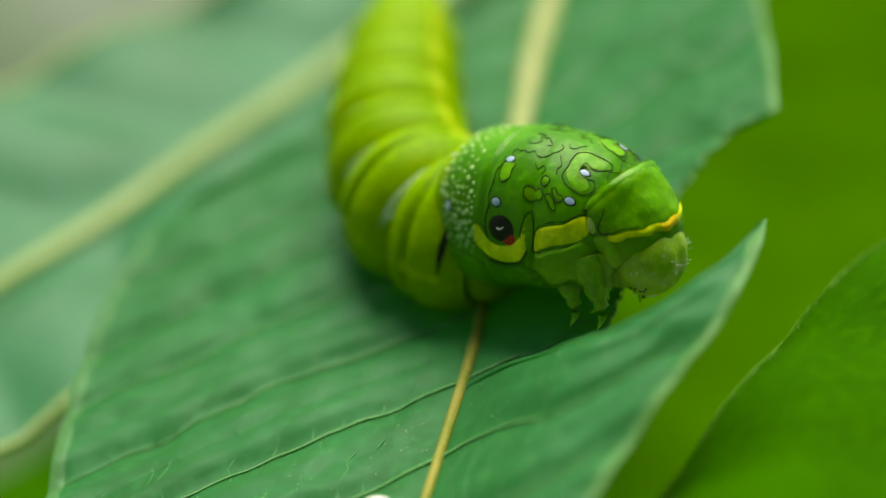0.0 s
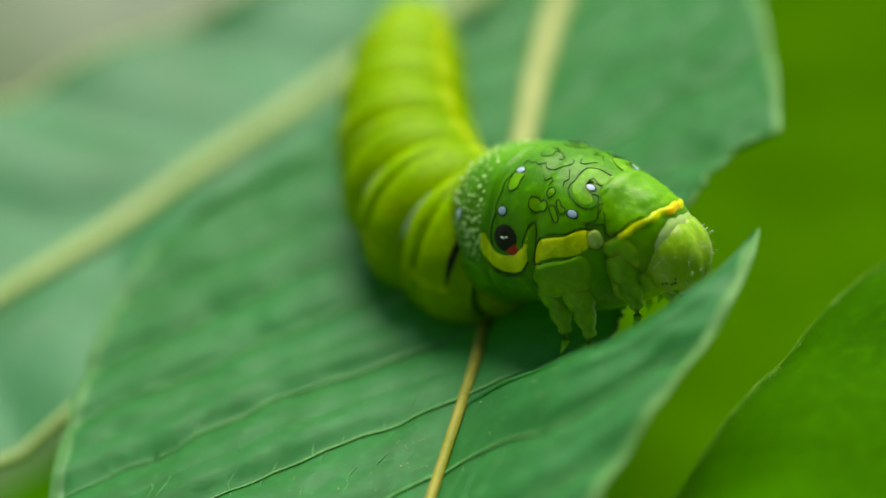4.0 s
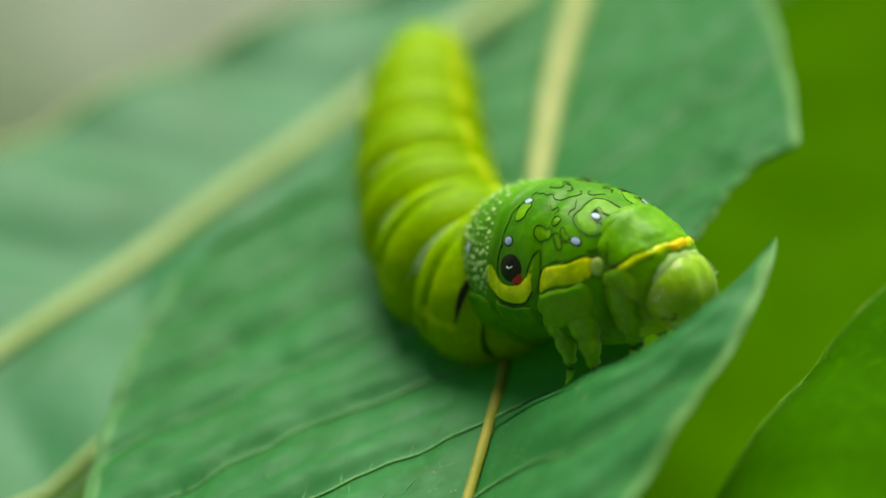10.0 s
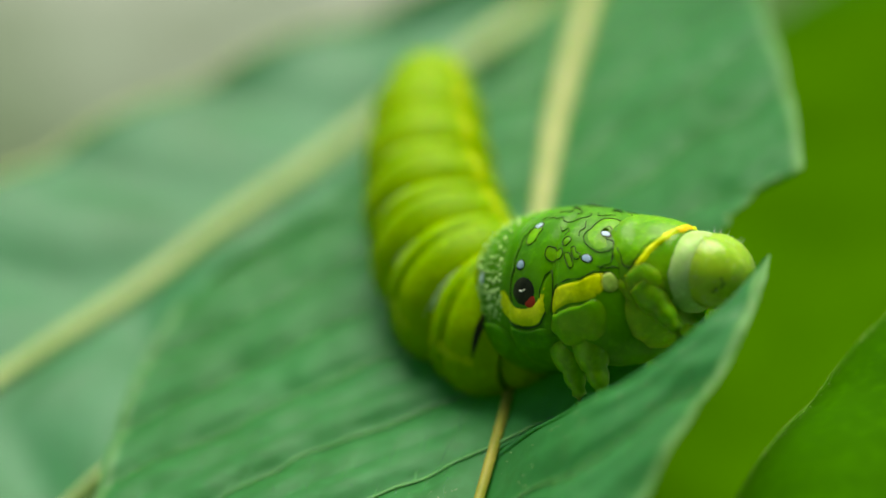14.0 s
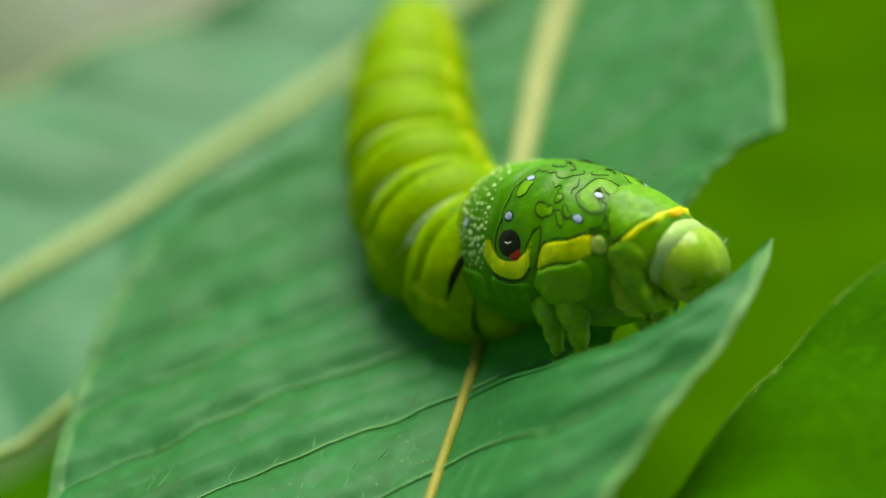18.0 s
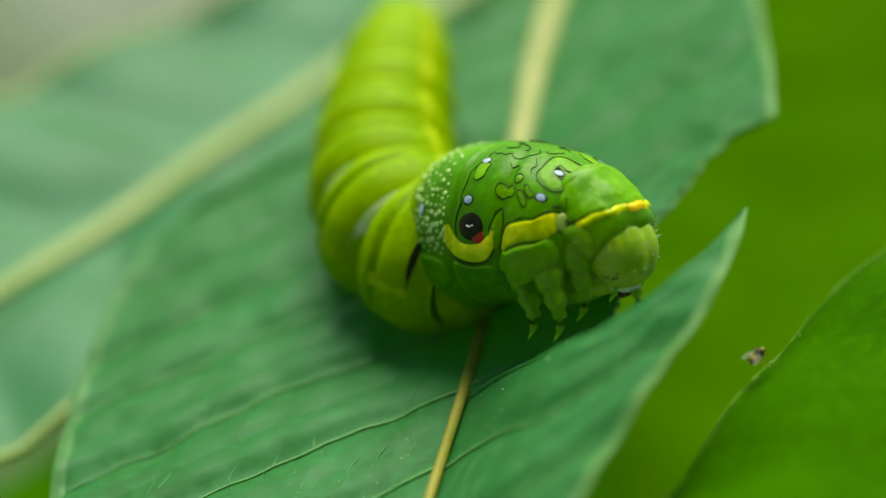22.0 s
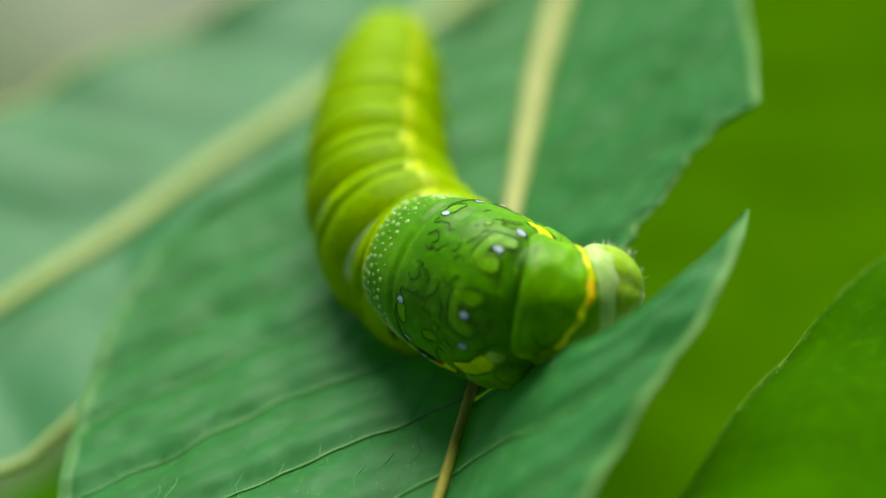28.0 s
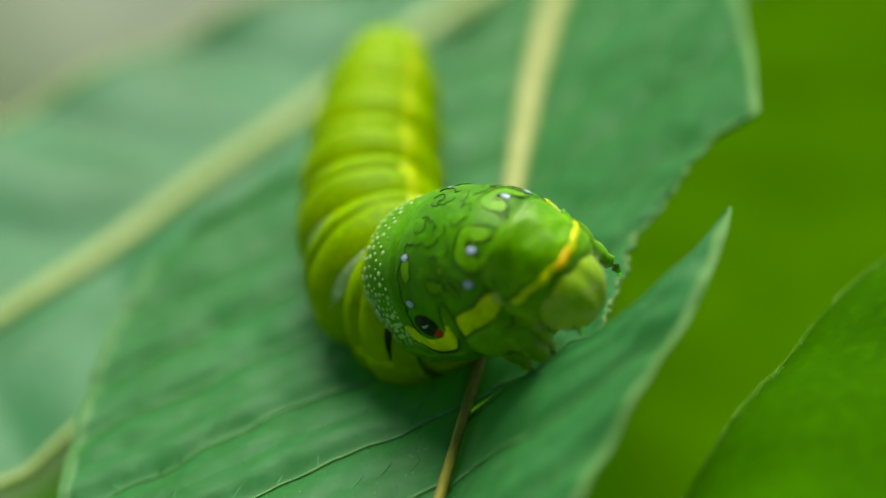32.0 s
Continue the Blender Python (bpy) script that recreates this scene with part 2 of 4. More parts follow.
def skin(name, dark, light, big=250.0, fine=3000.0, rough=0.42, sss=0.15, relief=0.5, radius=(0.4, 1.0, 0.15), spec=0.14, back=None):
    """Soft animal skin: two scales of colour, fine relief, some light within; back: the two darker colours mixed in
    towards the upper side.
    """
    m, t, p = nodes_of(name)
    co = t.nodes.new("ShaderNodeTexCoord").outputs["Object"]
    a, b = noise_node(t, co, big, 3), noise_node(t, co, fine, 4)
    col = ramp(t, a, [(0.35, dark), (0.68, light)])
    col = mixed(t, col, tuple(min(1, c * 1.35) for c in light), ramp(t, b, [(0.5, (0, 0, 0)), (0.8, (0.6, 0.6, 0.6))]))
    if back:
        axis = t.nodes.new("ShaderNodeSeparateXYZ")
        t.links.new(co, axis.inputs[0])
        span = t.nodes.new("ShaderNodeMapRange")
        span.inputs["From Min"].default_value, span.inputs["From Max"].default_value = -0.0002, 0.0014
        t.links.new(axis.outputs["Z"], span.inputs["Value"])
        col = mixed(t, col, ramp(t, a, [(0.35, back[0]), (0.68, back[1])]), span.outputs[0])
    t.links.new(col, p.inputs["Base Color"])
    p.inputs["Roughness"].default_value = rough
    p.inputs["Specular IOR Level"].default_value = spec
    p.inputs["Subsurface Weight"].default_value = sss
    p.inputs["Subsurface Radius"].default_value = radius
    p.inputs["Subsurface Scale"].default_value = 0.0012
    bump(t, p, b, relief, 0.00006)
    return m


def leaf_material(name, dark, light, through_colour, thin=0.42, rough=0.45, spec=0.30):
    """Leaf blade: mottled green, a web of small veins, waxy gloss tinted for sky sheen, light that shines through."""
    m, t, p = nodes_of(name)
    co = t.nodes.new("ShaderNodeTexCoord").outputs["Object"]
    a, b = noise_node(t, co, 120, 4), noise_node(t, co, 1400, 5)
    v = t.nodes.new("ShaderNodeTexVoronoi")
    v.feature = "DISTANCE_TO_EDGE"
    v.inputs["Scale"].default_value = 520
    warp = t.nodes.new("ShaderNodeVectorMath")
    warp.operation = "MULTIPLY_ADD"
    warp.inputs[1].default_value = (0.0014, 0.0014, 0.0014)
    swirl = t.nodes.new("ShaderNodeTexNoise")
    swirl.inputs["Scale"].default_value = 500
    t.links.new(co, swirl.inputs["Vector"])
    t.links.new(swirl.outputs["Color"], warp.inputs[0])
    t.links.new(co, warp.inputs[2])
    t.links.new(warp.outputs[0], v.inputs["Vector"])
    web = ramp(t, v.outputs["Distance"], [(0.0, (1, 1, 1)), (0.12, (0, 0, 0))])
    col = ramp(t, a, [(0.3, dark), (0.7, light)])
    col = mixed(t, col, tuple(c * 1.45 for c in light), ramp(t, b, [(0.48, (0, 0, 0)), (0.85, (0.7, 0.7, 0.7))]))
    half = t.nodes.new("ShaderNodeMath")
    half.operation = "MULTIPLY"
    half.inputs[1].default_value = 0.06
    t.links.new(web, half.inputs[0])
    col = mixed(t, col, tuple(min(1, c * 2.0 + 0.01) for c in light), half.outputs[0])
    t.links.new(col, p.inputs["Base Color"])
    p.inputs["Roughness"].default_value = rough
    p.inputs["Specular IOR Level"].default_value = spec
    # bluish sky sheen put into the colour of the gloss
    p.inputs["Specular Tint"].default_value = (0.68, 0.95, 1.0, 1)
    mixh = t.nodes.new("ShaderNodeMath")
    mixh.operation = "SUBTRACT"
    t.links.new(b, mixh.inputs[0])
    t.links.new(half.outputs[0], mixh.inputs[1])
    bump(t, p, mixh.outputs[0], 0.22, 0.00012)
    tr = t.nodes.new("ShaderNodeBsdfTranslucent")
    tr.inputs["Color"].default_value = (*through_colour, 1)
    mx = t.nodes.new("ShaderNodeMixShader")
    mx.inputs[0].default_value = thin
    t.links.new(p.outputs[0], mx.inputs[1])
    t.links.new(tr.outputs[0], mx.inputs[2])
    t.links.new(mx.outputs[0], t.nodes["Material Output"].inputs["Surface"])
    return m


LEAF = leaf_material("leaf_green", (0.015, 0.155, 0.032), (0.032, 0.232, 0.074), (0.11, 0.62, 0.03), thin=0.45, rough=0.48, spec=0.26)
LEAF_DARK = leaf_material("leaf_deep_green", (0.020, 0.120, 0.0006), (0.036, 0.175, 0.001), (0.08, 0.33, 0.0006), rough=0.75, spec=0.02)
LEAF_BRIGHT = leaf_material("leaf_yellow_green", (0.032, 0.135, 0.0004), (0.054, 0.185, 0.0006), (0.11, 0.36, 0.0004), thin=0.4, rough=0.8, spec=0.01)
LEAF_SHEEN = leaf_material("leaf_glossy_green", (0.013, 0.140, 0.036), (0.027, 0.205, 0.080), (0.10, 0.55, 0.04), thin=0.35, rough=0.45, spec=0.32)
VEIN = skin("vein_pale", (0.26, 0.33, 0.12), (0.36, 0.40, 0.17), 200, 2500, 0.5, 0.1)
VEIN_LEAF = skin("vein_pale_green", (0.21, 0.33, 0.11), (0.30, 0.41, 0.17), 200, 2500, 0.5, 0.1)
VEIN_SIDE = skin("vein_green", (0.055, 0.23, 0.070), (0.095, 0.28, 0.095), 200, 2500, 0.5, 0.1)
VEIN_FINE = skin("vein_fine", (0.028, 0.19, 0.050), (0.050, 0.24, 0.075), 200, 2500, 0.5, 0.1)
MIDRIB = skin("midrib_ochre", (0.16, 0.20, 0.02), (0.28, 0.27, 0.05), 260, 2500, 0.5, 0.1)
MARGIN = leaf_material("margin_pale", (0.095, 0.31, 0.08), (0.16, 0.41, 0.14), (0.20, 0.55, 0.12), thin=0.45)
MARGIN_FAR = leaf_material("margin_green", (0.065, 0.25, 0.07), (0.10, 0.31, 0.10), (0.20, 0.55, 0.12), thin=0.45)
HAIR = skin("hair_pale", (0.13, 0.30, 0.03), (0.22, 0.40, 0.08), 900, 4000, 0.5, 0.0)
BODY = skin("body_lime", (0.125, 0.275, 0.0005), (0.205, 0.375, 0.0005), 330, 3200, 0.5, 0.4, spec=0.06)
BODY_FOLD = skin("fold_highlight", (0.32, 0.52, 0.18), (0.46, 0.64, 0.34), 500, 3000, 0.4, 0.2)
BODY_YELLOW = skin("stripe_yellow", (0.22, 0.37, 0.002), (0.36, 0.50, 0.003), 500, 3000, 0.4, 0.2)
HOOD = skin("hood_green", (0.028, 0.178, 0.0005), (0.066, 0.285, 0.001), 300, 2600, 0.36, 0.4, spec=0.12)
HOOD_LIGHT = skin("hood_patch", (0.065, 0.275, 0.001), (0.115, 0.375, 0.002), 500, 3000, 0.42, 0.4, spec=0.14)
BELLY = skin("belly_green", (0.14, 0.36, 0.005), (0.26, 0.50, 0.025), 400, 2800, 0.3, 0.8)
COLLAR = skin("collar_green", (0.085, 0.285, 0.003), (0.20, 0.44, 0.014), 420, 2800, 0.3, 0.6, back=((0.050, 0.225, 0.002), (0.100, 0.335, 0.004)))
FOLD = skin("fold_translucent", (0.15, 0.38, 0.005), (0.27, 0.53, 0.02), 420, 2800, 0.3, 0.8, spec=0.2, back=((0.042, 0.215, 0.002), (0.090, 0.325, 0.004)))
ORANGE = skin("band_orange", (0.60, 0.42, 0.005), (0.74, 0.58, 0.02), 900, 3000, 0.35, 0.15)
PLATE = skin("plate_green", (0.060, 0.260, 0.001), (0.125, 0.385, 0.002), 420, 2800, 0.38, 0.4, spec=0.14)
BAND = skin("band_yellow", (0.38, 0.54, 0.004), (0.64, 0.75, 0.016), 900, 3000, 0.35, 0.15)
BLACK = skin("black_skin", (0.005, 0.008, 0.002), (0.012, 0.020, 0.004), 700, 3000, 0.35, 0.0)
RED = skin("red_skin", (0.30, 0.015, 0.006), (0.42, 0.03, 0.01), 700, 3000, 0.35, 0.05)
BLUE = skin("spot_blue_white", (0.24, 0.40, 0.54), (0.38, 0.54, 0.68), 900, 4000, 0.3, 0.1)
PALE = skin("spot_pale_yellow", (0.24, 0.44, 0.05), (0.40, 0.58, 0.14), 900, 4000, 0.35, 0.2)
DOT = skin("speckle_pale", (0.26, 0.42, 0.12), (0.44, 0.60, 0.28), 900, 4000, 0.35, 0.1)
SPECKLE = skin("speckle_soft", (0.16, 0.38, 0.07), (0.30, 0.53, 0.18), 900, 4000, 0.35, 0.1)
HEAD = skin("head_pale_green", (0.17, 0.37, 0.006), (0.30, 0.52, 0.03), 330, 2600, 0.28, 0.5, spec=0.32)
NECK = skin("neck_milky", (0.25, 0.48, 0.11), (0.40, 0.63, 0.24), 500, 3000, 0.35, 0.3)
LEG = skin("leg_glassy", (0.075, 0.26, 0.002), (0.155, 0.39, 0.01), 700, 3000, 0.28, 0.7, spec=0.28)
MOUTH = skin("mouth_white", (0.36, 0.56, 0.42), (0.56, 0.74, 0.64), 500, 3000, 0.3, 0.2)
JAW = skin("jaw_brown", (0.03, 0.008, 0.004), (0.08, 0.02, 0.01), 900, 3000, 0.3, 0.0)
SPECK = skin("speck_white", (0.5, 0.55, 0.5), (0.75, 0.8, 0.75), 900, 3000, 0.5, 0.0)
STEM = skin("stem_ochre", (0.22, 0.20, 0.06), (0.36, 0.30, 0.10), 200, 1500, 0.6, 0.05)
BUD = skin("bud_orange", (0.45, 0.20, 0.05), (0.60, 0.32, 0.10), 200, 1500, 0.6, 0.05)


def ground_material():
    m, t, p = nodes_of("litter")
    co = t.nodes.new("ShaderNodeTexCoord").outputs["Object"]
    a, b = noise_node(t, co, 9, 4), noise_node(t, co, 80, 5)
    col = ramp(t, a, [(0.38, (0.03, 0.08, 0.02)), (0.50, (0.12, 0.18, 0.12)), (0.64, (0.32, 0.36, 0.33))])
    col = mixed(t, col, (0.05, 0.04, 0.02), ramp(t, b, [(0.45, (0, 0, 0)), (0.75, (0.6, 0.6, 0.6))]))
    t.links.new(col, p.inputs["Base Color"])
    p.inputs["Roughness"].default_value = 0.9
    bump(t, p, b, 0.8, 0.004)
    return m


GROUND = ground_material()


# ---- mesh helpers ----
def mesh_of(name, verts, faces, material, smooth=True):
    me = bpy.data.meshes.new(name)
    me.from_pydata([tuple(float(c) * M for c in v) for v in verts], [], faces)
    me.materials.append(material)
    if smooth:
        me.polygons.foreach_set("use_smooth", [True] * len(me.polygons))
    me.update()
    return me


def part(name, data, parent, label=""):
    ob = new(name, data)
    ob.parent = parent
    return tagged(ob, label) if label else ob


def thing(name, label, category, at=None, group="", kind=""):
    ob = new(name)
    ob.empty_display_size = 0.002
    if at is not None:
        ob.matrix_world = at
    return tagged(ob, label, category, group, kind)


def grid_faces(nu, nv, closed=False):
    f = []
    for i in range(nu - 1):
        for j in range(nv if closed else nv - 1):
            k = (j + 1) % nv
            f.append((i * nv + j, i * nv + k, (i + 1) * nv + k, (i + 1) * nv + j))
    return f


def loft(rings, cap=True):
    """Verts and faces of closed rings joined one after the other."""
    nv = len(rings[0])
    v = [p for r in rings for p in r]
    f = grid_faces(len(rings), nv, True)
    if cap:
        f.append(tuple(range(nv)))
        f.append(tuple(reversed(range(len(v) - nv, len(v)))))
    return v, f


def tube(points, radii, sides=8, flat=1.0):
    """A tapered round rod along points, in millimetres."""
    pts = [Vector(p) for p in points]
    rings = []
    for i, p in enumerate(pts):
        d = (pts[min(i + 1, len(pts) - 1)] - pts[max(i - 1, 0)]).normalized()
        side = d.cross(Vector((0, 0, 1)))
        side = side.normalized() if side.length > 1e-4 else Vector((1, 0, 0))
        up = side.cross(d)
        r = radii[i] if isinstance(radii, (list, tuple)) else radii
        rings.append([p + side * (r * math.cos(a)) + up * (r * flat * math.sin(a)) for a in [2 * math.pi * k / sides for k in range(sides)]])
    return loft(rings)


def table(x, xs, ys):
    return float(np.interp(x, xs, ys))


def smooth01(x):
    x = min(max(x, 0.0), 1.0)
    return x * x * (3 - 2 * x)


# ---- main leaf ----
def midrib_x(y):
    return table(y, (-42, -14.5, -9.2, -5.3, -2.6, 0, 17, 23.8, 30.2, 46), (-6.5, -0.8, 0.35, 1.2, 1.78, 2.2, 4.62, 5.6, 6.85, 10.0))


def vein_bend(k, a):
    """How far side vein k strays along the midrib's way, out at a."""
    return min(1.0, abs(a) * 4) * (1.0 * noise.noise((k * 3.1, a * 3.2, 1.0)) + 0.42 * noise.noise((k * 5.3, a * 9.0, 4.0)))


def leaf_z(x, y, ym, a):
    """Height of the main leaf: tilted, the eaten side raised along the midrib, quilted between the veins."""
    u = x - midrib_x(y)
    z = 0.20 * u if u < 0 else 0.42 * u
    away = smooth01((abs(u) - 0.4) / 3.0)
    k = round((ym + 5.9) / VEIN_STEP)
    off = ym + 5.9 - k * VEIN_STEP - vein_bend(k, a)
    wave = 1 - math.exp(-(off / 1.15) ** 2) - 0.35 * (off / (0.5 * VEIN_STEP)) ** 2
    lump = 0.22 * noise.noise((x * 0.2, y * 0.2, 3.0)) + 0.15 * noise.noise((x * 0.5, y * 0.5, 8.0)) + 0.05 * noise.noise((x * 1.1, y * 1.1, 2.0))
    return z + away * (0.52 * wave - 0.31 + lump)


VEIN_STEP = 5.8
# station on the midrib, then the end of the side there
RIGHT_Y = (46, 33, 23.5, 14, 9, 5.0, 4.4, 3.6, 3.0, 2.4, 1.6, 0.6, -0.6, -1.8, -3.0, -4.6, -6.30, -6.55, -8, -10.5, -13, -15.5, -18.5, -21, -24, -32, -42)
RIGHT_ENDS = ((10, 46.5), (16.5, 38.5), (18.2, 31), (18.4, 21.8), (18.42, 15), (18.12, 9.5), (17.1, 9.35), (15.86, 8.57), (14.88, 7.64), (14.0, 6.75), (13.5, 5.6), (12.3, 4.25), (11.06, 3.0), (10.5, 1.63),
              (10.2, -0.05), (9.2, -2.5), (8.28, -4.82), (16.47, -0.28), (15.95, -2.86), (14.44, -6.46), (12.5, -9.5), (10.74, -12.1), (8.4, -15.7), (7.24, -17.94), (5.6, -20.3), (1.0, -29), (-6.5, -42.5))
LEFT_Y = (46, 39, 31, 26, 22, 17, 12.5, 8.4, 4.4, -1.3, -10, -26, -42)
LEFT_ENDS = ((10, 46.5), (1.5, 30.3), (-6.6, 22.4), (-12.8, 16.6), (-16.6, 12.9), (-18.4, 6.9), (-19.1, 2.7), (-19.5, -0.9), (-19.8, -4.5), (-19.9, -10.0), (-18.1, -19.1), (-12, -36), (-6.5, -42.5))


def side_end(ym, ys, ends):
    ys, ends = ys[::-1], ends[::-1]
    return table(ym, ys, [e[0] for e in ends]), table(ym, ys, [e[1] for e in ends])


def leaf_point(ym, a):
    """A point of the blade: station ym on the midrib, a from -1 (one margin) over 0 (midrib) to 1 (the eaten side)."""
    ex, ey = side_end(ym, LEFT_Y, LEFT_ENDS) if a < 0 else side_end(ym, RIGHT_Y, RIGHT_ENDS)
    mx = midrib_x(ym)
    k = abs(a)
    bow = 1.1 * k * (1 - k) if a > 0 else 0.40 * (ym - ey) * k * (1 - k)
    if a > 0 and ym < -6.5:  # the torn edge of the flap sags
        bow -= 11.0 * math.exp((ym + 6.55) / 3.5) * k * k * (1 - k) * 1.55
    x, y = mx + (ex - mx) * k, ym + (ey - ym) * k + bow
    if a > 0 and -6.4 < ym < 4.99:  # bitten edge
        w = smooth01((k - 0.9) / 0.1)
        x += w * (0.35 * noise.noise((ym * 2.1, 7.0, 0.0)) + 0.3 * noise.noise((ym * 6.0, 3.0, 0.0)))
        y += w * (0.25 * noise.noise((ym * 2.7, 1.0, 4.0)) + 0.2 * noise.noise((ym * 9.0, 2.0, 1.0)))
    p = Vector((x, y, leaf_z(x, y, ym, a)))
    if a > 0 and ym < -6.5:  # the torn flap curls up and out over its hinge
        p += (Vector((0.6, -102.6, 83.4)) - p) * 0.055 * smooth01(k / 0.45) * math.exp((ym + 6.55) / 26.0)
    return p


def main_leaf():
    leaf = thing("leaf", "large green leaf, bitten at its margin, carrying the caterpillar", "leaf", group="leaves of the shoot")
    yms = sorted(set([46 - 88 * i / 260 for i in range(261)] + [5 - 11.3 * i / 90 for i in range(91)] + [-6.55]), reverse=True)
    across = [-1 + 2 * j / 84 for j in range(85)]

    def half(stations, columns):
        return [leaf_point(ym, a) for ym in stations for a in columns], grid_faces(len(stations), len(columns))

    # the eaten side folds along the midrib: a far half, and beyond the bay a flap
    blade = part("blade", mesh_of("blade", *half(yms, across[:43]), LEAF), leaf)
    side = part("folded_half", mesh_of("folded_half", *half([ym for ym in yms if ym >= -6.301], across[42:]), LEAF), leaf, "raised half of the blade with a bitten edge")
    flap = part("flap", mesh_of("flap", *half([ym for ym in yms if ym <= -6.55], across[42:]), LEAF), leaf, "raised flap of the blade beside the bite")
    for ob in (blade, side, flap):
        so = ob.modifiers.new("thickness", "SOLIDIFY")
        so.thickness, so.offset = 0.00012, 1
    for y0, y1, material, label in ((1.0, -42, MIDRIB, "ochre midrib"), (46, 1.0, VEIN, "pale midrib towards the stalk")):
        ys = [y0 + (y1 - y0) * i / 50 for i in range(51)]
        rib = [0.36 + 0.62 * max(0, (y - 2) / 44) ** 0.6 if y > 2 else 0.33 + 0.004 * (y - 2) for y in ys]
        part("midrib", mesh_of("midrib", *tube([leaf_point(y, 0) + Vector((0, 0, 0.10)) for y in ys], rib, 10, 0.8), material), leaf, label)
    for a, stretches in ((1, ((46, 5.02), (-6.56, -42))), (-1, ((46, -42),))):
        for y0, y1 in stretches:
            n = int(abs(y1 - y0) * 2)
            # wider on the flap: its lit curled rim is painted into the pale margin
            rim = 0.07 if a > 0 and y0 < 0 else 0.026
            strip = []
            for q in range(n + 1):
                y = y0 + (y1 - y0) * q / n
                strip += [leaf_point(y, a * e) + Vector((0, 0, lift)) for e, lift in ((1 - rim, -0.03), (1 - 0.7 * rim, 0.03), (1 - 0.3 * rim, 0.05), (1.0, 0.05))] + [leaf_point(y, a * 1.006) + Vector((0, 0, 0.04)), leaf_point(y, a * 1.012) + Vector((0, 0, -0.01))]
            part("margin", mesh_of("margin", strip, grid_faces(n + 1, 6), MARGIN if a > 0 else MARGIN_FAR), flap if y0 < 0 else side if a > 0 else leaf, "pale thickened margin")
    bite = [leaf_point(4.98 - 11.28 * q / 120, 1.0) + Vector((0.01, 0, -0.03)) for q in range(121)]
    part("bitten_edge", mesh_of("bitten_edge", *tube(bite, [0.07 + 0.03 * math.sin(q * 1.3) for q in range(121)], 6), MARGIN), side, "pale rough bitten edge")
    slit = [leaf_point(-6.56, q / 24) + Vector((0, 0.06, -0.02)) for q in range(25)]
    part("side_vein", mesh_of("side_vein", *tube(slit, [0.24 - 0.004 * q for q in range(25)], 6, 0.6), LEAF), flap)
    for k in range(-6, 9):
        ym = -5.9 + k * VEIN_STEP
        for hand in (-1, 1):
            if hand > 0 and -6.6 < ym < -6.2:
                continue
            pts = [leaf_point(ym + vein_bend(k, hand * q / 48 * 0.97), hand * q / 48 * 0.97) + Vector((0, 0, 0.05)) for q in range(49)]
            part("side_vein", mesh_of("side_vein", *tube(pts, [0.13 * (1 - 0.7 * q / 48) for q in range(49)], 6, 0.7), VEIN_SIDE), leaf if hand < 0 else flap if ym < -6.5 else side)
    # small veins that link the side veins
    rng = random.Random(17)
    for host, keep, span in ((leaf, lambda ym, hand: hand < 0, range(-6, 8)), (side, lambda ym, hand: hand > 0 and ym > 0.5, range(0, 8)), (flap, lambda ym, hand: hand > 0 and ym < -6.5, range(-6, 0))):
        v, f = [], []
        for k in span:
            ym = -5.9 + k * VEIN_STEP
            for hand in (-1, 1):
                if not keep(ym, hand):
                    continue
                for m in range(9):
                    a0 = 0.08 + 0.1 * m + rng.uniform(-0.03, 0.03)
                    lean_a = rng.uniform(-0.02, 0.07)
                    seed = rng.uniform(0, 50)
                    pts = [leaf_point(ym - VEIN_STEP * q / 9, hand * min(0.96, max(0.03, a0 + lean_a * q / 9 + 0.05 * noise.noise((q * 0.45, seed, 0))))) + Vector((0, 0, -0.018)) for q in range(10)]
                    tv, tf = tube(pts, 0.045, 5, 0.6)
                    o = len(v)
                    v += tv
                    f += [tuple(i + o for i in g) for g in tf]
        tagged(part("vein_net", mesh_of("vein_net", v, f, VEIN_FINE), host, "fine net of small veins"), kind="stuff")
    return leaf, side, flap


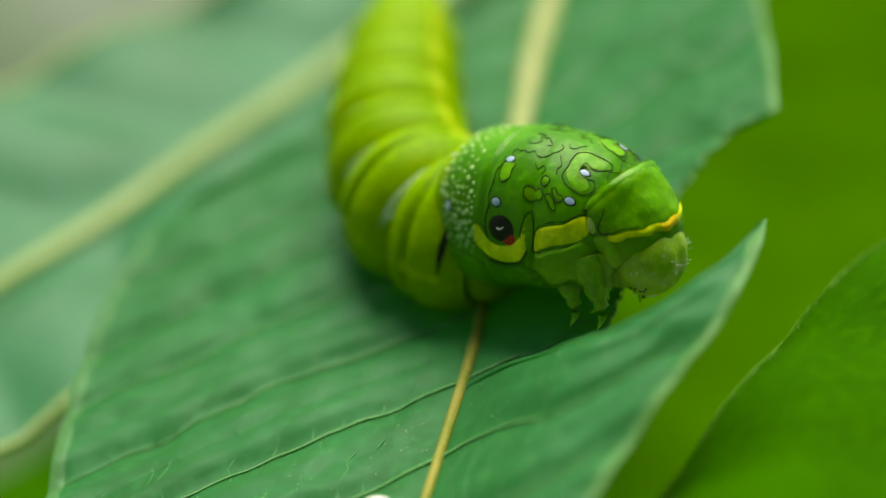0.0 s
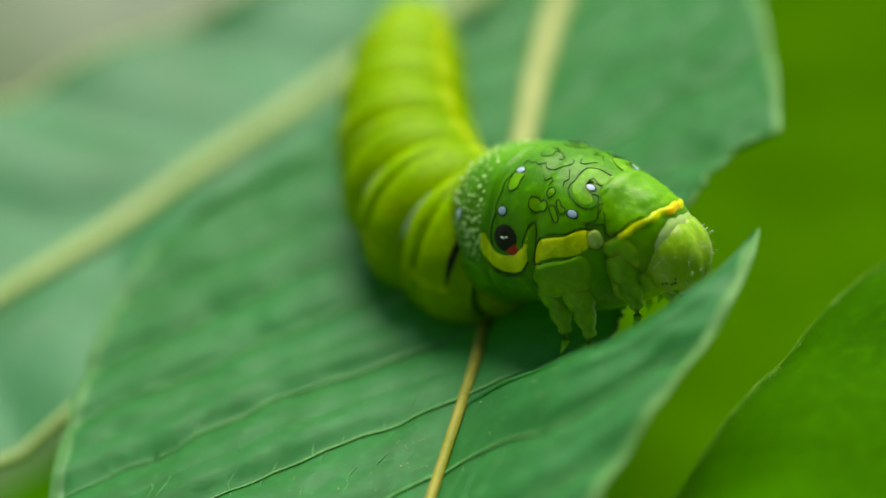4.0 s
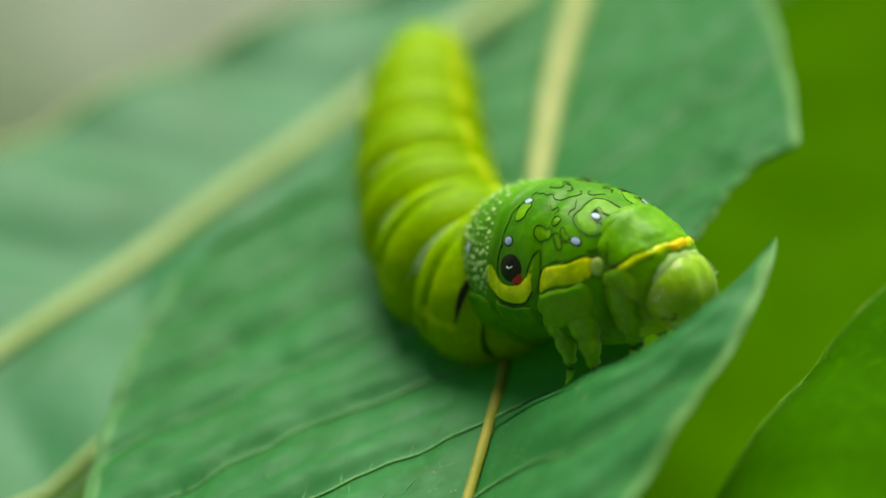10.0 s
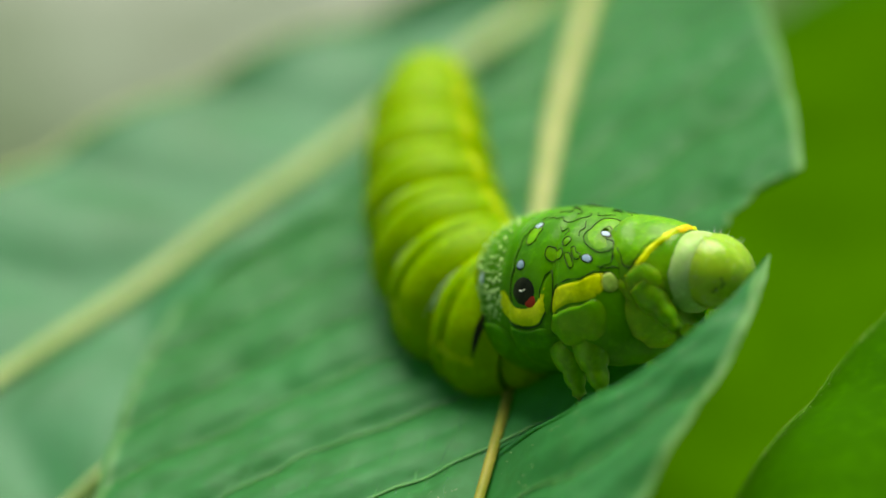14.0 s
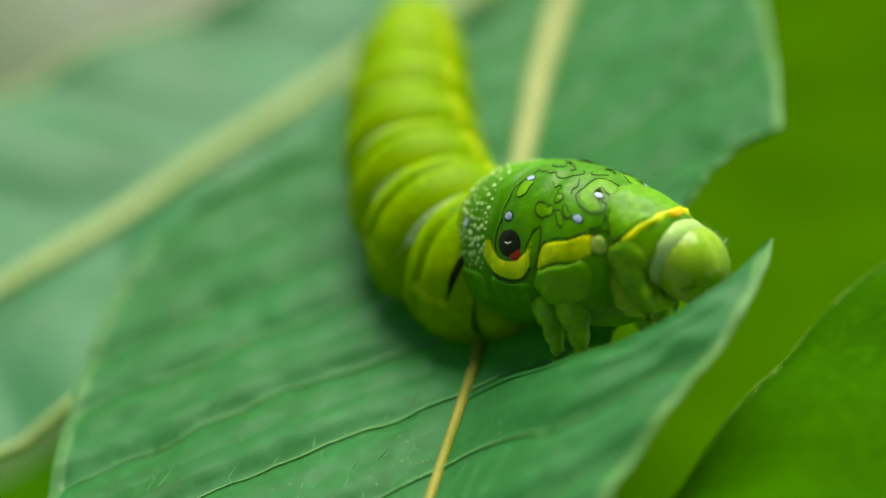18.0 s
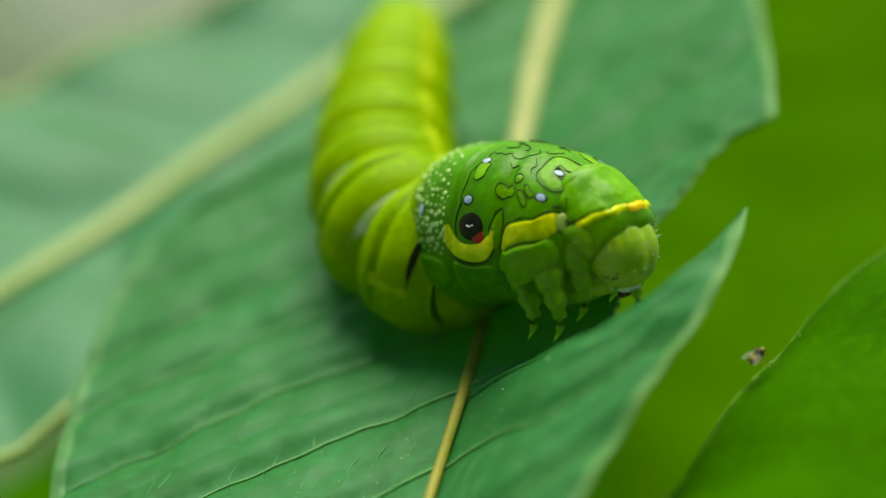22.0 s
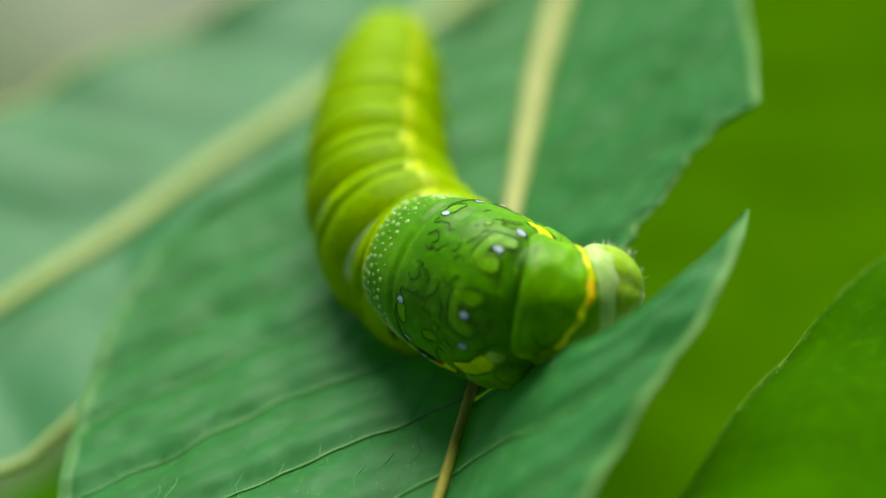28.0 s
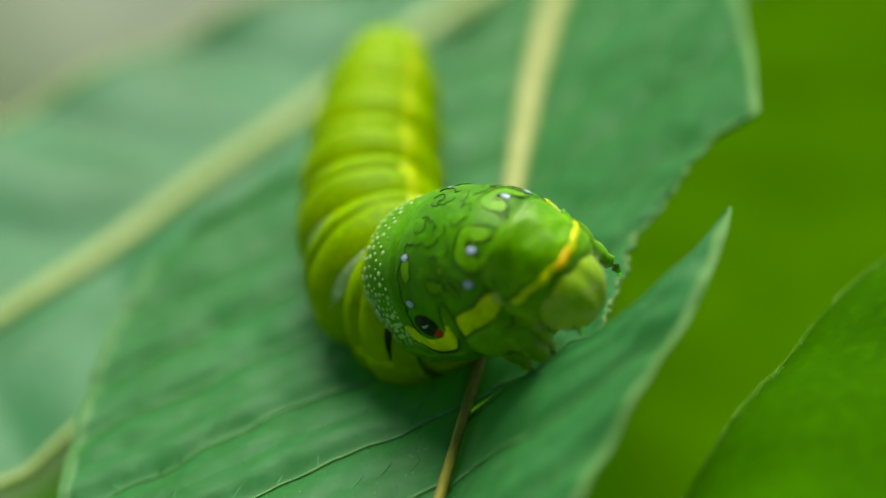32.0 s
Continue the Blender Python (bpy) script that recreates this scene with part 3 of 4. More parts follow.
# ---- plain leaves ----
def simple_leaf(length, half, keel_left, keel_right, droop, material, rib_material, rib, label, m, veins=9, wave=0.5, stalk=8.0, margin=None, lean=1.0, vein=None, cup=0.0, rim=0.2):
    """A whole leaf along local +x from its stalk, with midrib and side veins."""
    leaf = thing("leaf", label, "leaf", m, "leaves of the shoot")

    def width(s):
        return half * (math.sin(math.pi * min(1, s) ** 0.85) ** 0.75 if 0 < s < 1 else 0.0)

    def at(s, a):
        w = width(s) * abs(a) * (1 if a > 0 else lean)
        k = keel_left if a > 0 else keel_right
        x = s * length + w * 0.35
        ripple = wave * abs(math.sin(math.pi * s * veins)) * smooth01(abs(a) * 3) * (1 if width(s) > 1 else 0)
        return Vector((x, (w if a > 0 else -w) * math.cos(k), w * math.sin(k) + (cup * half * abs(a) ** (2 if cup > 0 else 8) if a < 0 else 0) + droop * s * s + ripple + 0.5 * noise.noise((x * 0.08, a * 2, length))))

    n, na = 90, 41
    verts = [at(i / (n - 1), -1 + 2 * j / (na - 1)) for i in range(n) for j in range(na)]
    blade = part("blade", mesh_of("blade", verts, grid_faces(n, na), material), leaf)
    so = blade.modifiers.new("thickness", "SOLIDIFY")
    so.thickness, so.offset = 0.00012, -1
    for a in (-1, 1):
        part("margin", mesh_of("margin", *tube([at(0.01 + 0.98 * q / 70, a) + Vector((0, 0, -0.02)) for q in range(71)], rim, 6), margin or MARGIN), leaf)
    pts = [Vector((-stalk, 0, 0))] + [at(i / 40, 0.0) + Vector((0, 0, 0.08)) for i in range(41)]
    part("midrib", mesh_of("midrib", *tube(pts, [rib] + [rib * (1 - 0.8 * i / 40) for i in range(41)], 8, 0.8), rib_material), leaf, "pale midrib")
    for k in range(1, veins):
        for side in (-1, 1):
            p = [at(k / veins, side * q / 12 * 0.96) + Vector((0, 0, 0.05)) for q in range(13)]
            part("side_vein", mesh_of("side_vein", *tube(p, [0.22 * (1 - 0.7 * q / 12) for q in range(13)], 6, 0.7), vein or VEIN_SIDE), leaf)
    return leaf, at


def placed(x, y, z, heading, tilt=0.0, roll=0.0):
    return pose(x * M, y * M, z * M, roll, -tilt, heading)


leaf_main, leaf_side, leaf_flap = main_leaf()
simple_leaf(104, 10.8, radians(-4), radians(-3), -2.0, LEAF_SHEEN, VEIN_LEAF, 1.3, "green leaf with a broad pale midrib, beneath the bitten leaf", placed(8.24, 54.8, -9.0, 229.8), stalk=3, lean=1.30, margin=VEIN_LEAF, cup=0.16, rim=0.35, wave=0.9)
edge_leaf, edge_at = simple_leaf(158, 31.6, radians(-8), radians(-9), 0.0, LEAF_DARK, VEIN_SIDE, 0.8, "dark green downy leaf with a hairy margin", placed(97.3, 45.3, 8.9, 231.5), veins=14, wave=0.7, margin=LEAF_DARK, cup=-0.06)


def margin_hairs():
    rng = random.Random(5)
    v, f = [], []
    for i in range(2200):
        s = rng.uniform(0.3, 0.75)
        a = 1.0 if i % 3 else 1.0 - abs(rng.gauss(0, 0.008))
        p = edge_at(s, -a)
        d = Vector((rng.uniform(-0.6, 0.3), -rng.uniform(0.2, 1.0), rng.uniform(0.2, 1.0))).normalized() * rng.uniform(0.15, 0.34)
        r = 0.018
        o = len(v)
        for k in range(3):
            an = 2.1 * k
            v.append(p + Vector((r * math.cos(an), r * math.sin(an), 0)))
        v.append(p + d)
        f += [(o, o + 1, o + 3), (o + 1, o + 2, o + 3), (o + 2, o, o + 3)]
    tagged(part("hairs", mesh_of("hairs", v, f, HAIR), edge_leaf, "short pale hairs along the margin"), kind="stuff")


margin_hairs()
for x, y, z, heading, tilt, roll, length, half, mat_, label in (
    (50, 106, -41, 244, -3, 8, 104, 32, LEAF_BRIGHT, "yellow-green leaf deeper in the shrub"),
    (92, 150, -62, 238, -6, -6, 165, 40, LEAF_DARK, "deep green leaf low in the shrub"),
    (52, 86, -54, 262, -8, 12, 120, 34, LEAF_BRIGHT, "yellow-green leaf low in the shrub"),
    (70, 190, -80, 250, 0, 10, 150, 40, LEAF_DARK, "deep green leaf low in the shrub"),
    (10, 60, -46, 235, -10, 0, 120, 30, LEAF_DARK, "deep green leaf hanging beneath the shoot"),
):
    simple_leaf(length, half, radians(8), radians(8), -6, mat_, mat_, 0.6, label, placed(x, y, z, heading, tilt, roll), veins=8, wave=1.0, margin=mat_, vein=mat_)

# unseen leaves added behind the camera to keep skylight off the front
for x, y, z, heading, tilt, roll in ((-70, -200, 60, 40, 50, 20), (70, -210, 40, 140, 55, -20), (0, -240, 90, 90, 60, 0), (-130, -150, 20, 20, 45, 25), (130, -150, 10, 160, 45, -25)):
    simple_leaf(240, 85, radians(8), radians(8), -10, LEAF_DARK, LEAF_DARK, 0.8, "unseen deep green leaf added to block skylight from the front", placed(x, y, z, heading, tilt, roll), veins=6, wave=1.0, margin=LEAF_DARK, vein=LEAF_DARK)


def fuzz(name, host, stations, count, seed, label):
    """Short pale hairs along the bitten and the raised edge."""
    rng = random.Random(seed)
    v, f = [], []
    for i in range(count):
        y0, y1 = rng.choice(stations)
        p = leaf_point(rng.uniform(y0, y1), rng.uniform(0.985, 1.0))
        d = Vector((rng.uniform(-0.2, 1.0), rng.uniform(-0.8, 0.4), rng.uniform(-0.3, 0.9))).normalized() * rng.uniform(0.15, 0.5)
        o = len(v)
        v += [p + Vector((0.016 * math.cos(2.1 * k), 0.016 * math.sin(2.1 * k), 0)) for k in range(3)] + [p + d]
        f += [(o, o + 1, o + 3), (o + 1, o + 2, o + 3), (o + 2, o, o + 3)]
    tagged(part(name, mesh_of(name, v, f, DOT), host, label), kind="stuff")


fuzz("down", leaf_flap, [(-6.55, -24)], 420, 11, "fine pale down on the flap's margin")
fuzz("down", leaf_side, [(-6.3, 5), (-6.3, 5), (5, 14)], 420, 12, "fine pale hairs on the bitten edge")


def dust(host, side, seed):
    rng = random.Random(seed)
    v, f = [], []
    for i in range(240):
        a = rng.uniform(0.03, 0.95) if side > 0 else -rng.uniform(0.03, 0.5)
        p = leaf_point(rng.uniform(-26, -7), a) + Vector((0, 0, 0.03))
        r = rng.uniform(0.02, 0.05)
        o = len(v)
        v += [p + Vector((r, 0, 0)), p + Vector((0, r, 0)), p + Vector((-r, 0, 0)), p + Vector((0, -r, 0)), p + Vector((0, 0, r))]
        f += [(o, o + 1, o + 4), (o + 1, o + 2, o + 4), (o + 2, o + 3, o + 4), (o + 3, o, o + 4)]
    tagged(part("dust", mesh_of("dust", v, f, DOT), host, "tiny pale grains on the blade"), kind="stuff")


dust(leaf_main, -1, 21)
dust(leaf_flap, 1, 22)
fleck_at = leaf_point(-13.3, -0.16)
fleck = [[Vector((0.55 * math.sin(math.pi * i / 6) * math.cos(q * 0.628) * (1 + 0.3 * math.sin(q * 2)), 0.35 * math.sin(math.pi * i / 6) * math.sin(q * 0.628), 0.12 * (1 + math.cos(math.pi * i / 6)))) for q in range(10)] for i in range(7)]
fleck_thing = tagged(new("fleck", mesh_of("fleck", *loft(fleck), SPECK)), "small white fleck of dried sap on the leaf", "fleck")
fleck_thing.matrix_world = Matrix.Translation(fleck_at * M)

stem = thing("stem", "ochre green stem of the shoot with an orange bud", "stem")
part("stalk", mesh_of("stalk", *tube([(10 + 0.02 * q * q, 52 + 1.2 * q, -4 - 12 * q) for q in range(16)], [2.0 + 0.05 * q for q in range(16)], 12), STEM), stem)
part("bud", mesh_of("bud", *tube([(6.0, 45.5, 0), (5.0, 45.0, 1.0), (3.5, 44.5, 1.6), (2.2, 44, 1.8)], [0.9, 1.3, 1.1, 0.3], 10), BUD), stem, "small orange bud")

gv = [(x, y, -190 + 6 * noise.noise((x * 0.01, y * 0.01, 0))) for x in np.linspace(-600, 600, 60) for y in np.linspace(-500, 900, 60)]
gv += [(-2e6, -2e6, -205), (2e6, -2e6, -205), (2e6, 2e6, -205), (-2e6, 2e6, -205)]
gf = grid_faces(60, 60) + [(3600, 3601, 3602, 3603)]
tagged(new("ground", mesh_of("ground", gv, gf, GROUND)), "dim ground with pale litter under the shrub", "ground", kind="structure")

# ---- caterpillar ----
caterpillar = thing("caterpillar", "plump green caterpillar with eyespots, feeding on a leaf", "caterpillar")
HOOD_X = (-5.9, -5.6, -5.0, -4.0, -2.0, -0.5, 1.0, 2.8, 3.8, 4.4, 4.8, 5.1)
HOOD_R = (2.6, 3.45, 3.85, 4.3, 4.78, 4.95, 4.90, 4.62, 4.22, 3.72, 3.05, 1.6)


def hood_point(x, th, lift=0.0):
    """On the swollen thorax: x along its axis, th in degrees from the back down its flank."""
    a = radians(th)
    r = table(x, HOOD_X, HOOD_R) + lift
    # creases between its rings
    r *= 1 - 0.03 * math.exp(-((x + 1.75) / 0.22) ** 2) - 0.05 * math.exp(-((x - 0.55 - 0.01 * abs(th)) / 0.32) ** 2) * smooth01(abs(th) / 60)
    r *= 1 + 0.014 * noise.noise((x * 0.8, 2.6 * math.cos(a), 2.6 * math.sin(a))) + 0.007 * noise.noise((x * 2.0, 7 * math.cos(a), 7 * math.sin(a)))
    c = math.cos(a)
    sn = math.sin(a)
    return Vector((x, -r * sn * (1.06 - 0.20 * sn * sn if c > 0 else 0.86 - 0.06 * c * c), r * c * (1.07 if c > 0 else 0.92 - 0.36 * smooth01((x + 4.5) / 5.0))))


def hood_mesh():
    xs = [-5.9 + 11.0 * i / 64 for i in range(65)]
    return mesh_of("thorax", *loft([[hood_point(x, 360 * j / 64) for j in range(64)] for x in xs]), HOOD)


thorax = part("thorax", hood_mesh(), caterpillar, "swollen dark green thorax with a fine black net")


def patch(name, material, outline, parent, lift=0.03, point=hood_point, label="", rings=4):
    """A thin coloured patch that follows the skin: outline is a closed list of (x, th)."""
    cx, ct = sum(p[0] for p in outline) / len(outline), sum(p[1] for p in outline) / len(outline)
    v = [point(cx, ct, lift + 0.02)]
    n = len(outline)
    f = []
    for k in range(1, rings + 1):
        q = k / rings
        edge = 0.0 if k == rings else lift + 0.02 * (1 - q)
        v += [point(cx + (x - cx) * q, ct + (th - ct) * q, edge) for x, th in outline]
    for j in range(n):
        f.append((0, 1 + j, 1 + (j + 1) % n))
    for k in range(rings - 1):
        for j in range(n):
            a, b = 1 + k * n + j, 1 + k * n + (j + 1) % n
            f.append((a, a + n, b + n, b))
    return part(name, mesh_of(name, v, f, material), parent, label)


def line(name, material, path, parent, r=0.045, point=hood_point, label=""):
    return part(name, mesh_of(name, *tube([point(x, th, 0.02) for x, th in path], r, 5), material), parent, label)


def oval(x, th, rx, ry, n=16, wobble=0.0, seed=0.0):
    """A closed outline round (x, th); ry in millimetres along the flank."""
    out = []
    for j in range(n):
        a = 2 * math.pi * j / n
        k = 1 + wobble * (noise.noise((math.cos(a) * 1.6 + seed * 3.7, math.sin(a) * 1.6, seed)) * 1.6)
        out.append((x + rx * k * math.cos(a), th + math.degrees(ry * k * math.sin(a) / table(x, HOOD_X, HOOD_R))))
    return out


def rounded(path, closed, steps=4):
    """More points between the given ones, on a smooth curve through them."""
    n = len(path)
    out = []
    for i in range(n if closed else n - 1):
        q = [path[(i + k) % n] if closed else path[min(max(i + k, 0), n - 1)] for k in (-1, 0, 1, 2)]
        for j in range(steps):
            t = j / steps
            out.append(tuple(0.5 * (2 * q[1][c] + (q[2][c] - q[0][c]) * t + (2 * q[0][c] - 5 * q[1][c] + 4 * q[2][c] - q[3][c]) * t * t + (3 * q[1][c] - q[0][c] - 3 * q[2][c] + q[3][c]) * t ** 3) for c in (0, 1)))
    return out if closed else out + [path[-1]]


def hood_marks():
    for s in (1, -1):
        # eyespot
        outer = rounded([(x, s * th) for x, th in ((-2.35, 75), (-2.2, 84), (-1.7, 90), (-0.9, 93.5), (-0.1, 94), (0.6, 89.5), (1.0, 82), (1.1, 70))], 0)
        inner = rounded([(x, s * th) for x, th in ((-2.0, 74), (-1.75, 78), (-1.4, 81), (-0.9, 83), (-0.2, 82.5), (0.3, 79.5), (0.65, 75), (0.82, 69))], 0)
        rows_ = [hood_point(a[0] + (b[0] - a[0]) * q, a[1] + (b[1] - a[1]) * q, 0.055 * math.sin(math.pi * q) ** 0.4 - 0.002) for a, b in zip(outer, inner) for q in (0, 0.2, 0.5, 0.8, 1)]
        part("eyespot_yellow", mesh_of("eyespot_yellow", rows_, grid_faces(len(outer), 5), BAND), thorax, "yellow crescent under the eyespot")
        line("eyespot_rim", BLACK, rounded([(x, s * th) for x, th in ((-1.3, 60), (-1.5, 66), (-1.55, 74), (-1.35, 80))], 0), thorax, 0.034)
        line("eyespot_rim", BLACK, rounded([(x, s * th) for x, th in ((-1.7, 92), (-0.9, 95.5), (-0.1, 96), (0.66, 91), (1.05, 83))], 0), thorax, 0.03)
        patch("eyespot_red", RED, oval(-0.02, s * 78, 0.42, 0.34), thorax, 0.03, label="red patch under the eyespot")
        patch("eyespot", BLACK, oval(-0.5, s * 73, 0.80, 0.68), thorax, 0.05, label="black eyespot")
        part("glint", mesh_of("glint", *tube([hood_point(-0.7, s * 73, 0.09), hood_point(-0.5, s * 73.5, 0.10), hood_point(-0.3, s * 72, 0.09)], 0.045, 6), SPECK), thorax, "white mark in the eyespot")
        # upright loop and the flank band
        patch("loop", HOOD_LIGHT, [(x, s * th) for x, th in ((0.85, 64), (0.72, 72), (0.82, 82), (1.1, 84), (1.25, 75), (1.2, 65), (1.05, 59))], thorax, 0.04)
        line("loop_rim", BLACK, [(0.76, s * 81), (0.65, s * 72), (0.82, s * 62), (1.05, s * 57.5), (1.25, s * 64), (1.3, s * 74), (1.25, s * 83)], thorax, 0.024)
        patch("flank_band", BAND, rounded([(x, s * th) for x, th in ((1.35, 74), (1.6, 69), (2.3, 65), (3.0, 62), (3.6, 55), (4.15, 52), (4.2, 60), (3.9, 69), (3.2, 74), (2.4, 77), (1.6, 82), (1.35, 83))], 1), thorax, 0.05, label="bright yellow band on the flank")
        line("band_rim", BLACK, [(1.35, s * 72), (1.6, s * 67), (2.3, s * 62.5), (3.0, s * 60.5), (3.6, s * 53), (4.15, s * 49.5)], thorax, 0.025)
        line("band_rim", BLACK, [(1.3, s * 84), (1.7, s * 83), (2.4, s * 79), (3.2, s * 76), (3.7, s * 72)], thorax, 0.022)
        patch("pale_spot", PALE, oval(4.3, s * 56, 0.30, 0.50), thorax, 0.07, label="pale oval spot beside the yellow band")
        line("spot_line", BLACK, oval(4.3, s * 56, 0.32, 0.53) + oval(4.3, s * 56, 0.32, 0.53)[:1], thorax, 0.012)
        # blue-white spots
        for x, th, rx, ry in ((-0.92, 58, 0.33, 0.27), (3.05, 46, 0.3, 0.24), (3.15, 23, 0.3, 0.22), (-0.89, 29, 0.3, 0.24), (-4.23, 67, 0.24, 0.34), (-5.0, 23, 0.26, 0.32)):
            patch("blue_spot", BLUE, oval(x, s * th, rx, ry, 12), thorax, 0.028, label="small bluish white spot")
            patch("spot_rim", BLACK, oval(x, s * th, rx + 0.022, ry + 0.022, 14), thorax, 0.02)
        # net figures: outlines in millimetres along the back and down the flank, round a blue spot
        figures = (
            (3.15, 23, 1, ((-0.12, -1.30), (-0.86, -1.08), (-1.0, -0.5), (-0.93, 0.0), (-0.98, 0.4), (-0.86, 0.75), (-0.38, 1.12), (0.33, 1.2), (0.74, 0.75), (0.59, 0.2), (0.2, 0.28), (-0.2, 0.1), (-0.3, -0.3), (-0.2, -0.57),
                           (0.2, -0.4), (0.5, -0.5), (0.84, -0.94), (0.76, -1.25), (0.3, -1.36))),
            (-0.89, 29, 1, ((-0.2, 0.15), (-0.3, 0.6), (-0.22, 1.1), (0.1, 1.35), (0.42, 1.05), (0.38, 0.6), (0.45, 0.3), (0.25, 0.1))),
            (-0.89, 29, 1, ((1.4, 1.5), (1.5, 1.25), (1.8, 1.2), (2.0, 1.35), (2.25, 1.2), (2.5, 1.45), (2.45, 1.8), (2.1, 1.85), (1.8, 2.0), (1.5, 1.85))),
            (-0.89, 29, 1, ((2.2, 0.6), (2.4, 0.45), (2.62, 0.62), (2.55, 0.95), (2.35, 1.02), (2.2, 0.85))),
            (-0.89, 29, 1, ((2.62, 1.5), (2.85, 1.35), (3.1, 1.6), (3.35, 1.95), (3.2, 2.15), (2.95, 1.95))),
            (-0.89, 29, 1, ((2.9, 1.05), (3.05, 0.95), (3.25, 1.2), (3.5, 1.25), (3.55, 1.5), (3.3, 1.6), (3.05, 1.35))),
            (-0.89, 29, 0, ((0.41, -2.1), (0.6, -2.2), (0.84, -2.15), (1.0, -1.9), (1.24, -1.94), (1.4, -1.75), (1.58, -1.68), (1.6, -1.5), (1.46, -1.4))),
            (-0.89, 29, 0, ((2.07, -1.68), (2.25, -1.6), (2.27, -1.36), (2.15, -1.1), (2.0, -0.97), (1.85, -0.75), (1.48, -0.56), (1.25, -0.62), (1.09, -0.8), (0.85, -0.6), (0.68, -0.61), (0.5, -0.72), (0.3, -0.61), (0.04, -0.74), (-0.1, -0.55), (-0.07, -0.3))),
            (-0.89, 29, 0, ((-0.4, 2.9), (-0.55, 2.2), (-0.45, 1.4), (-0.5, 0.8), (-0.3, 0.35))),
            (-0.89, 29, 0, ((0.2, -1.5), (0.45, -1.25), (0.8, -1.35), (0.95, -1.6), (0.75, -1.85), (0.9, -2.15))),
            (-0.89, 29, 0, ((1.45, -0.1), (1.7, 0.12), (1.95, -0.1), (2.15, 0.12), (2.05, 0.4))),
            (-0.89, 29, 0, ((2.4, -1.95), (2.6, -1.65), (2.85, -1.75), (2.95, -2.05), (3.2, -2.2))),
            (-0.89, 29, 0, ((2.45, -0.95), (2.65, -0.65), (2.8, -0.4), (2.7, -0.1), (2.85, 0.2))),
            (3.15, 23, 0, ((1.0, 1.2), (0.95, 0.8), (1.15, 0.5), (1.1, 0.1), (1.25, -0.2))),
            (3.15, 23, 0, ((0.55, 1.9), (0.9, 1.7), (1.2, 1.3), (1.5, 1.1))),
        )
        for x0, t0, closed, outline in figures:
            path = []
            for x, w in outline:
                x += x0
                path.append((x, s * (t0 + math.degrees(w / table(x, HOOD_X, HOOD_R))) + (1.2 if s < 0 else 0) * math.sin(x * 5)))
            path = rounded(path, closed)
            if closed:
                line("net_line", BLACK, path + path[:1], thorax, 0.021)
                if len(outline) < 12:
                    patch("light_patch", HOOD_LIGHT, path, thorax, 0.012)
            else:
                line("net_line", BLACK, path, thorax, 0.021)
        patch("light_patch", HOOD_LIGHT, rounded([(x + 0.35, s * (th + 5)) for x, th in ((1.95, 3), (1.9, 12), (1.95, 22), (2.4, 29), (3.0, 32), (3.3, 26), (2.6, 23), (2.4, 16), (2.6, 11), (3.2, 11), (3.4, 4), (2.7, 1))], 1), thorax, 0.010)
        # folds of the flank
        patch("flank_lobe", COLLAR, rounded([(x, s * th) for x, th in ((1.35, 84), (1.7, 83), (2.4, 79), (3.2, 76), (3.9, 71), (4.3, 78), (4.25, 95), (3.8, 105), (3.45, 102), (2.9, 111), (2.2, 113), (1.7, 105), (1.3, 97))], 1), thorax, 0.24, rings=8)
        for outline in (((-1.6, 97), (-0.9, 98), (0.0, 98.5), (0.8, 94), (1.25, 98), (1.4, 110), (0.9, 119), (0.1, 122), (-0.8, 121), (-1.5, 113)), ((-4.4, 98), (-3.4, 96), (-2.4, 97), (-1.9, 104), (-1.9, 116), (-2.8, 124), (-3.8, 122), (-4.5, 112)), ((1.6, 110), (2.4, 113), (3.3, 110), (3.5, 122), (2.9, 133), (1.9, 134), (1.2, 124))):
            patch("flank_fold", HOOD, rounded([(x, s * th) for x, th in outline], 1), thorax, 0.17, rings=8)
    rng = random.Random(3)
    v, f = [], []
    kept = []
    for attempt in range(9000):
        x, th = rng.uniform(-4.85, -2.0), rng.uniform(-94, 94)
        p = hood_point(x, th)
        if x > -2.9 + 0.8 * abs(th) / 92 or any((p - q).length < (0.30 if abs(th) > 50 else 0.42) for q in kept):
            continue
        kept.append(p)
        r = rng.choice((0.06, 0.10, 0.14)) + (0.03 if abs(th) > 72 else 0) + (0.06 if x < -4.4 and abs(th) < 60 else 0)
        c = hood_point(x, th, 0.0)
        d = (hood_point(x, th, 1.0) - c).normalized()
        a = d.orthogonal().normalized()
        b = d.cross(a)
        o = len(v)
        v.append(c + d * 0.09)
        v += [c + d * 0.02 + a * (r * math.cos(k * 0.7854)) + b * (r * math.sin(k * 0.7854)) for k in range(8)]
        f += [(o, o + 1 + k, o + 1 + (k + 1) % 8) for k in range(8)]
    tagged(part("speckling", mesh_of("speckles", v, f, SPECKLE), thorax, "pale speckles behind the eyespots"), kind="stuff")


hood_marks()
rim = [hood_point(x, 360 * j / 48, 0.05 if -5.5 < x < -4.8 else -0.03) for x in (-5.72, -5.45, -5.1, -4.82, -4.6) for j in range(48)]
part("rear_rim", mesh_of("rear_rim", rim, grid_faces(5, 48, True), BODY), thorax, "yellowish rim at the back of the thorax")

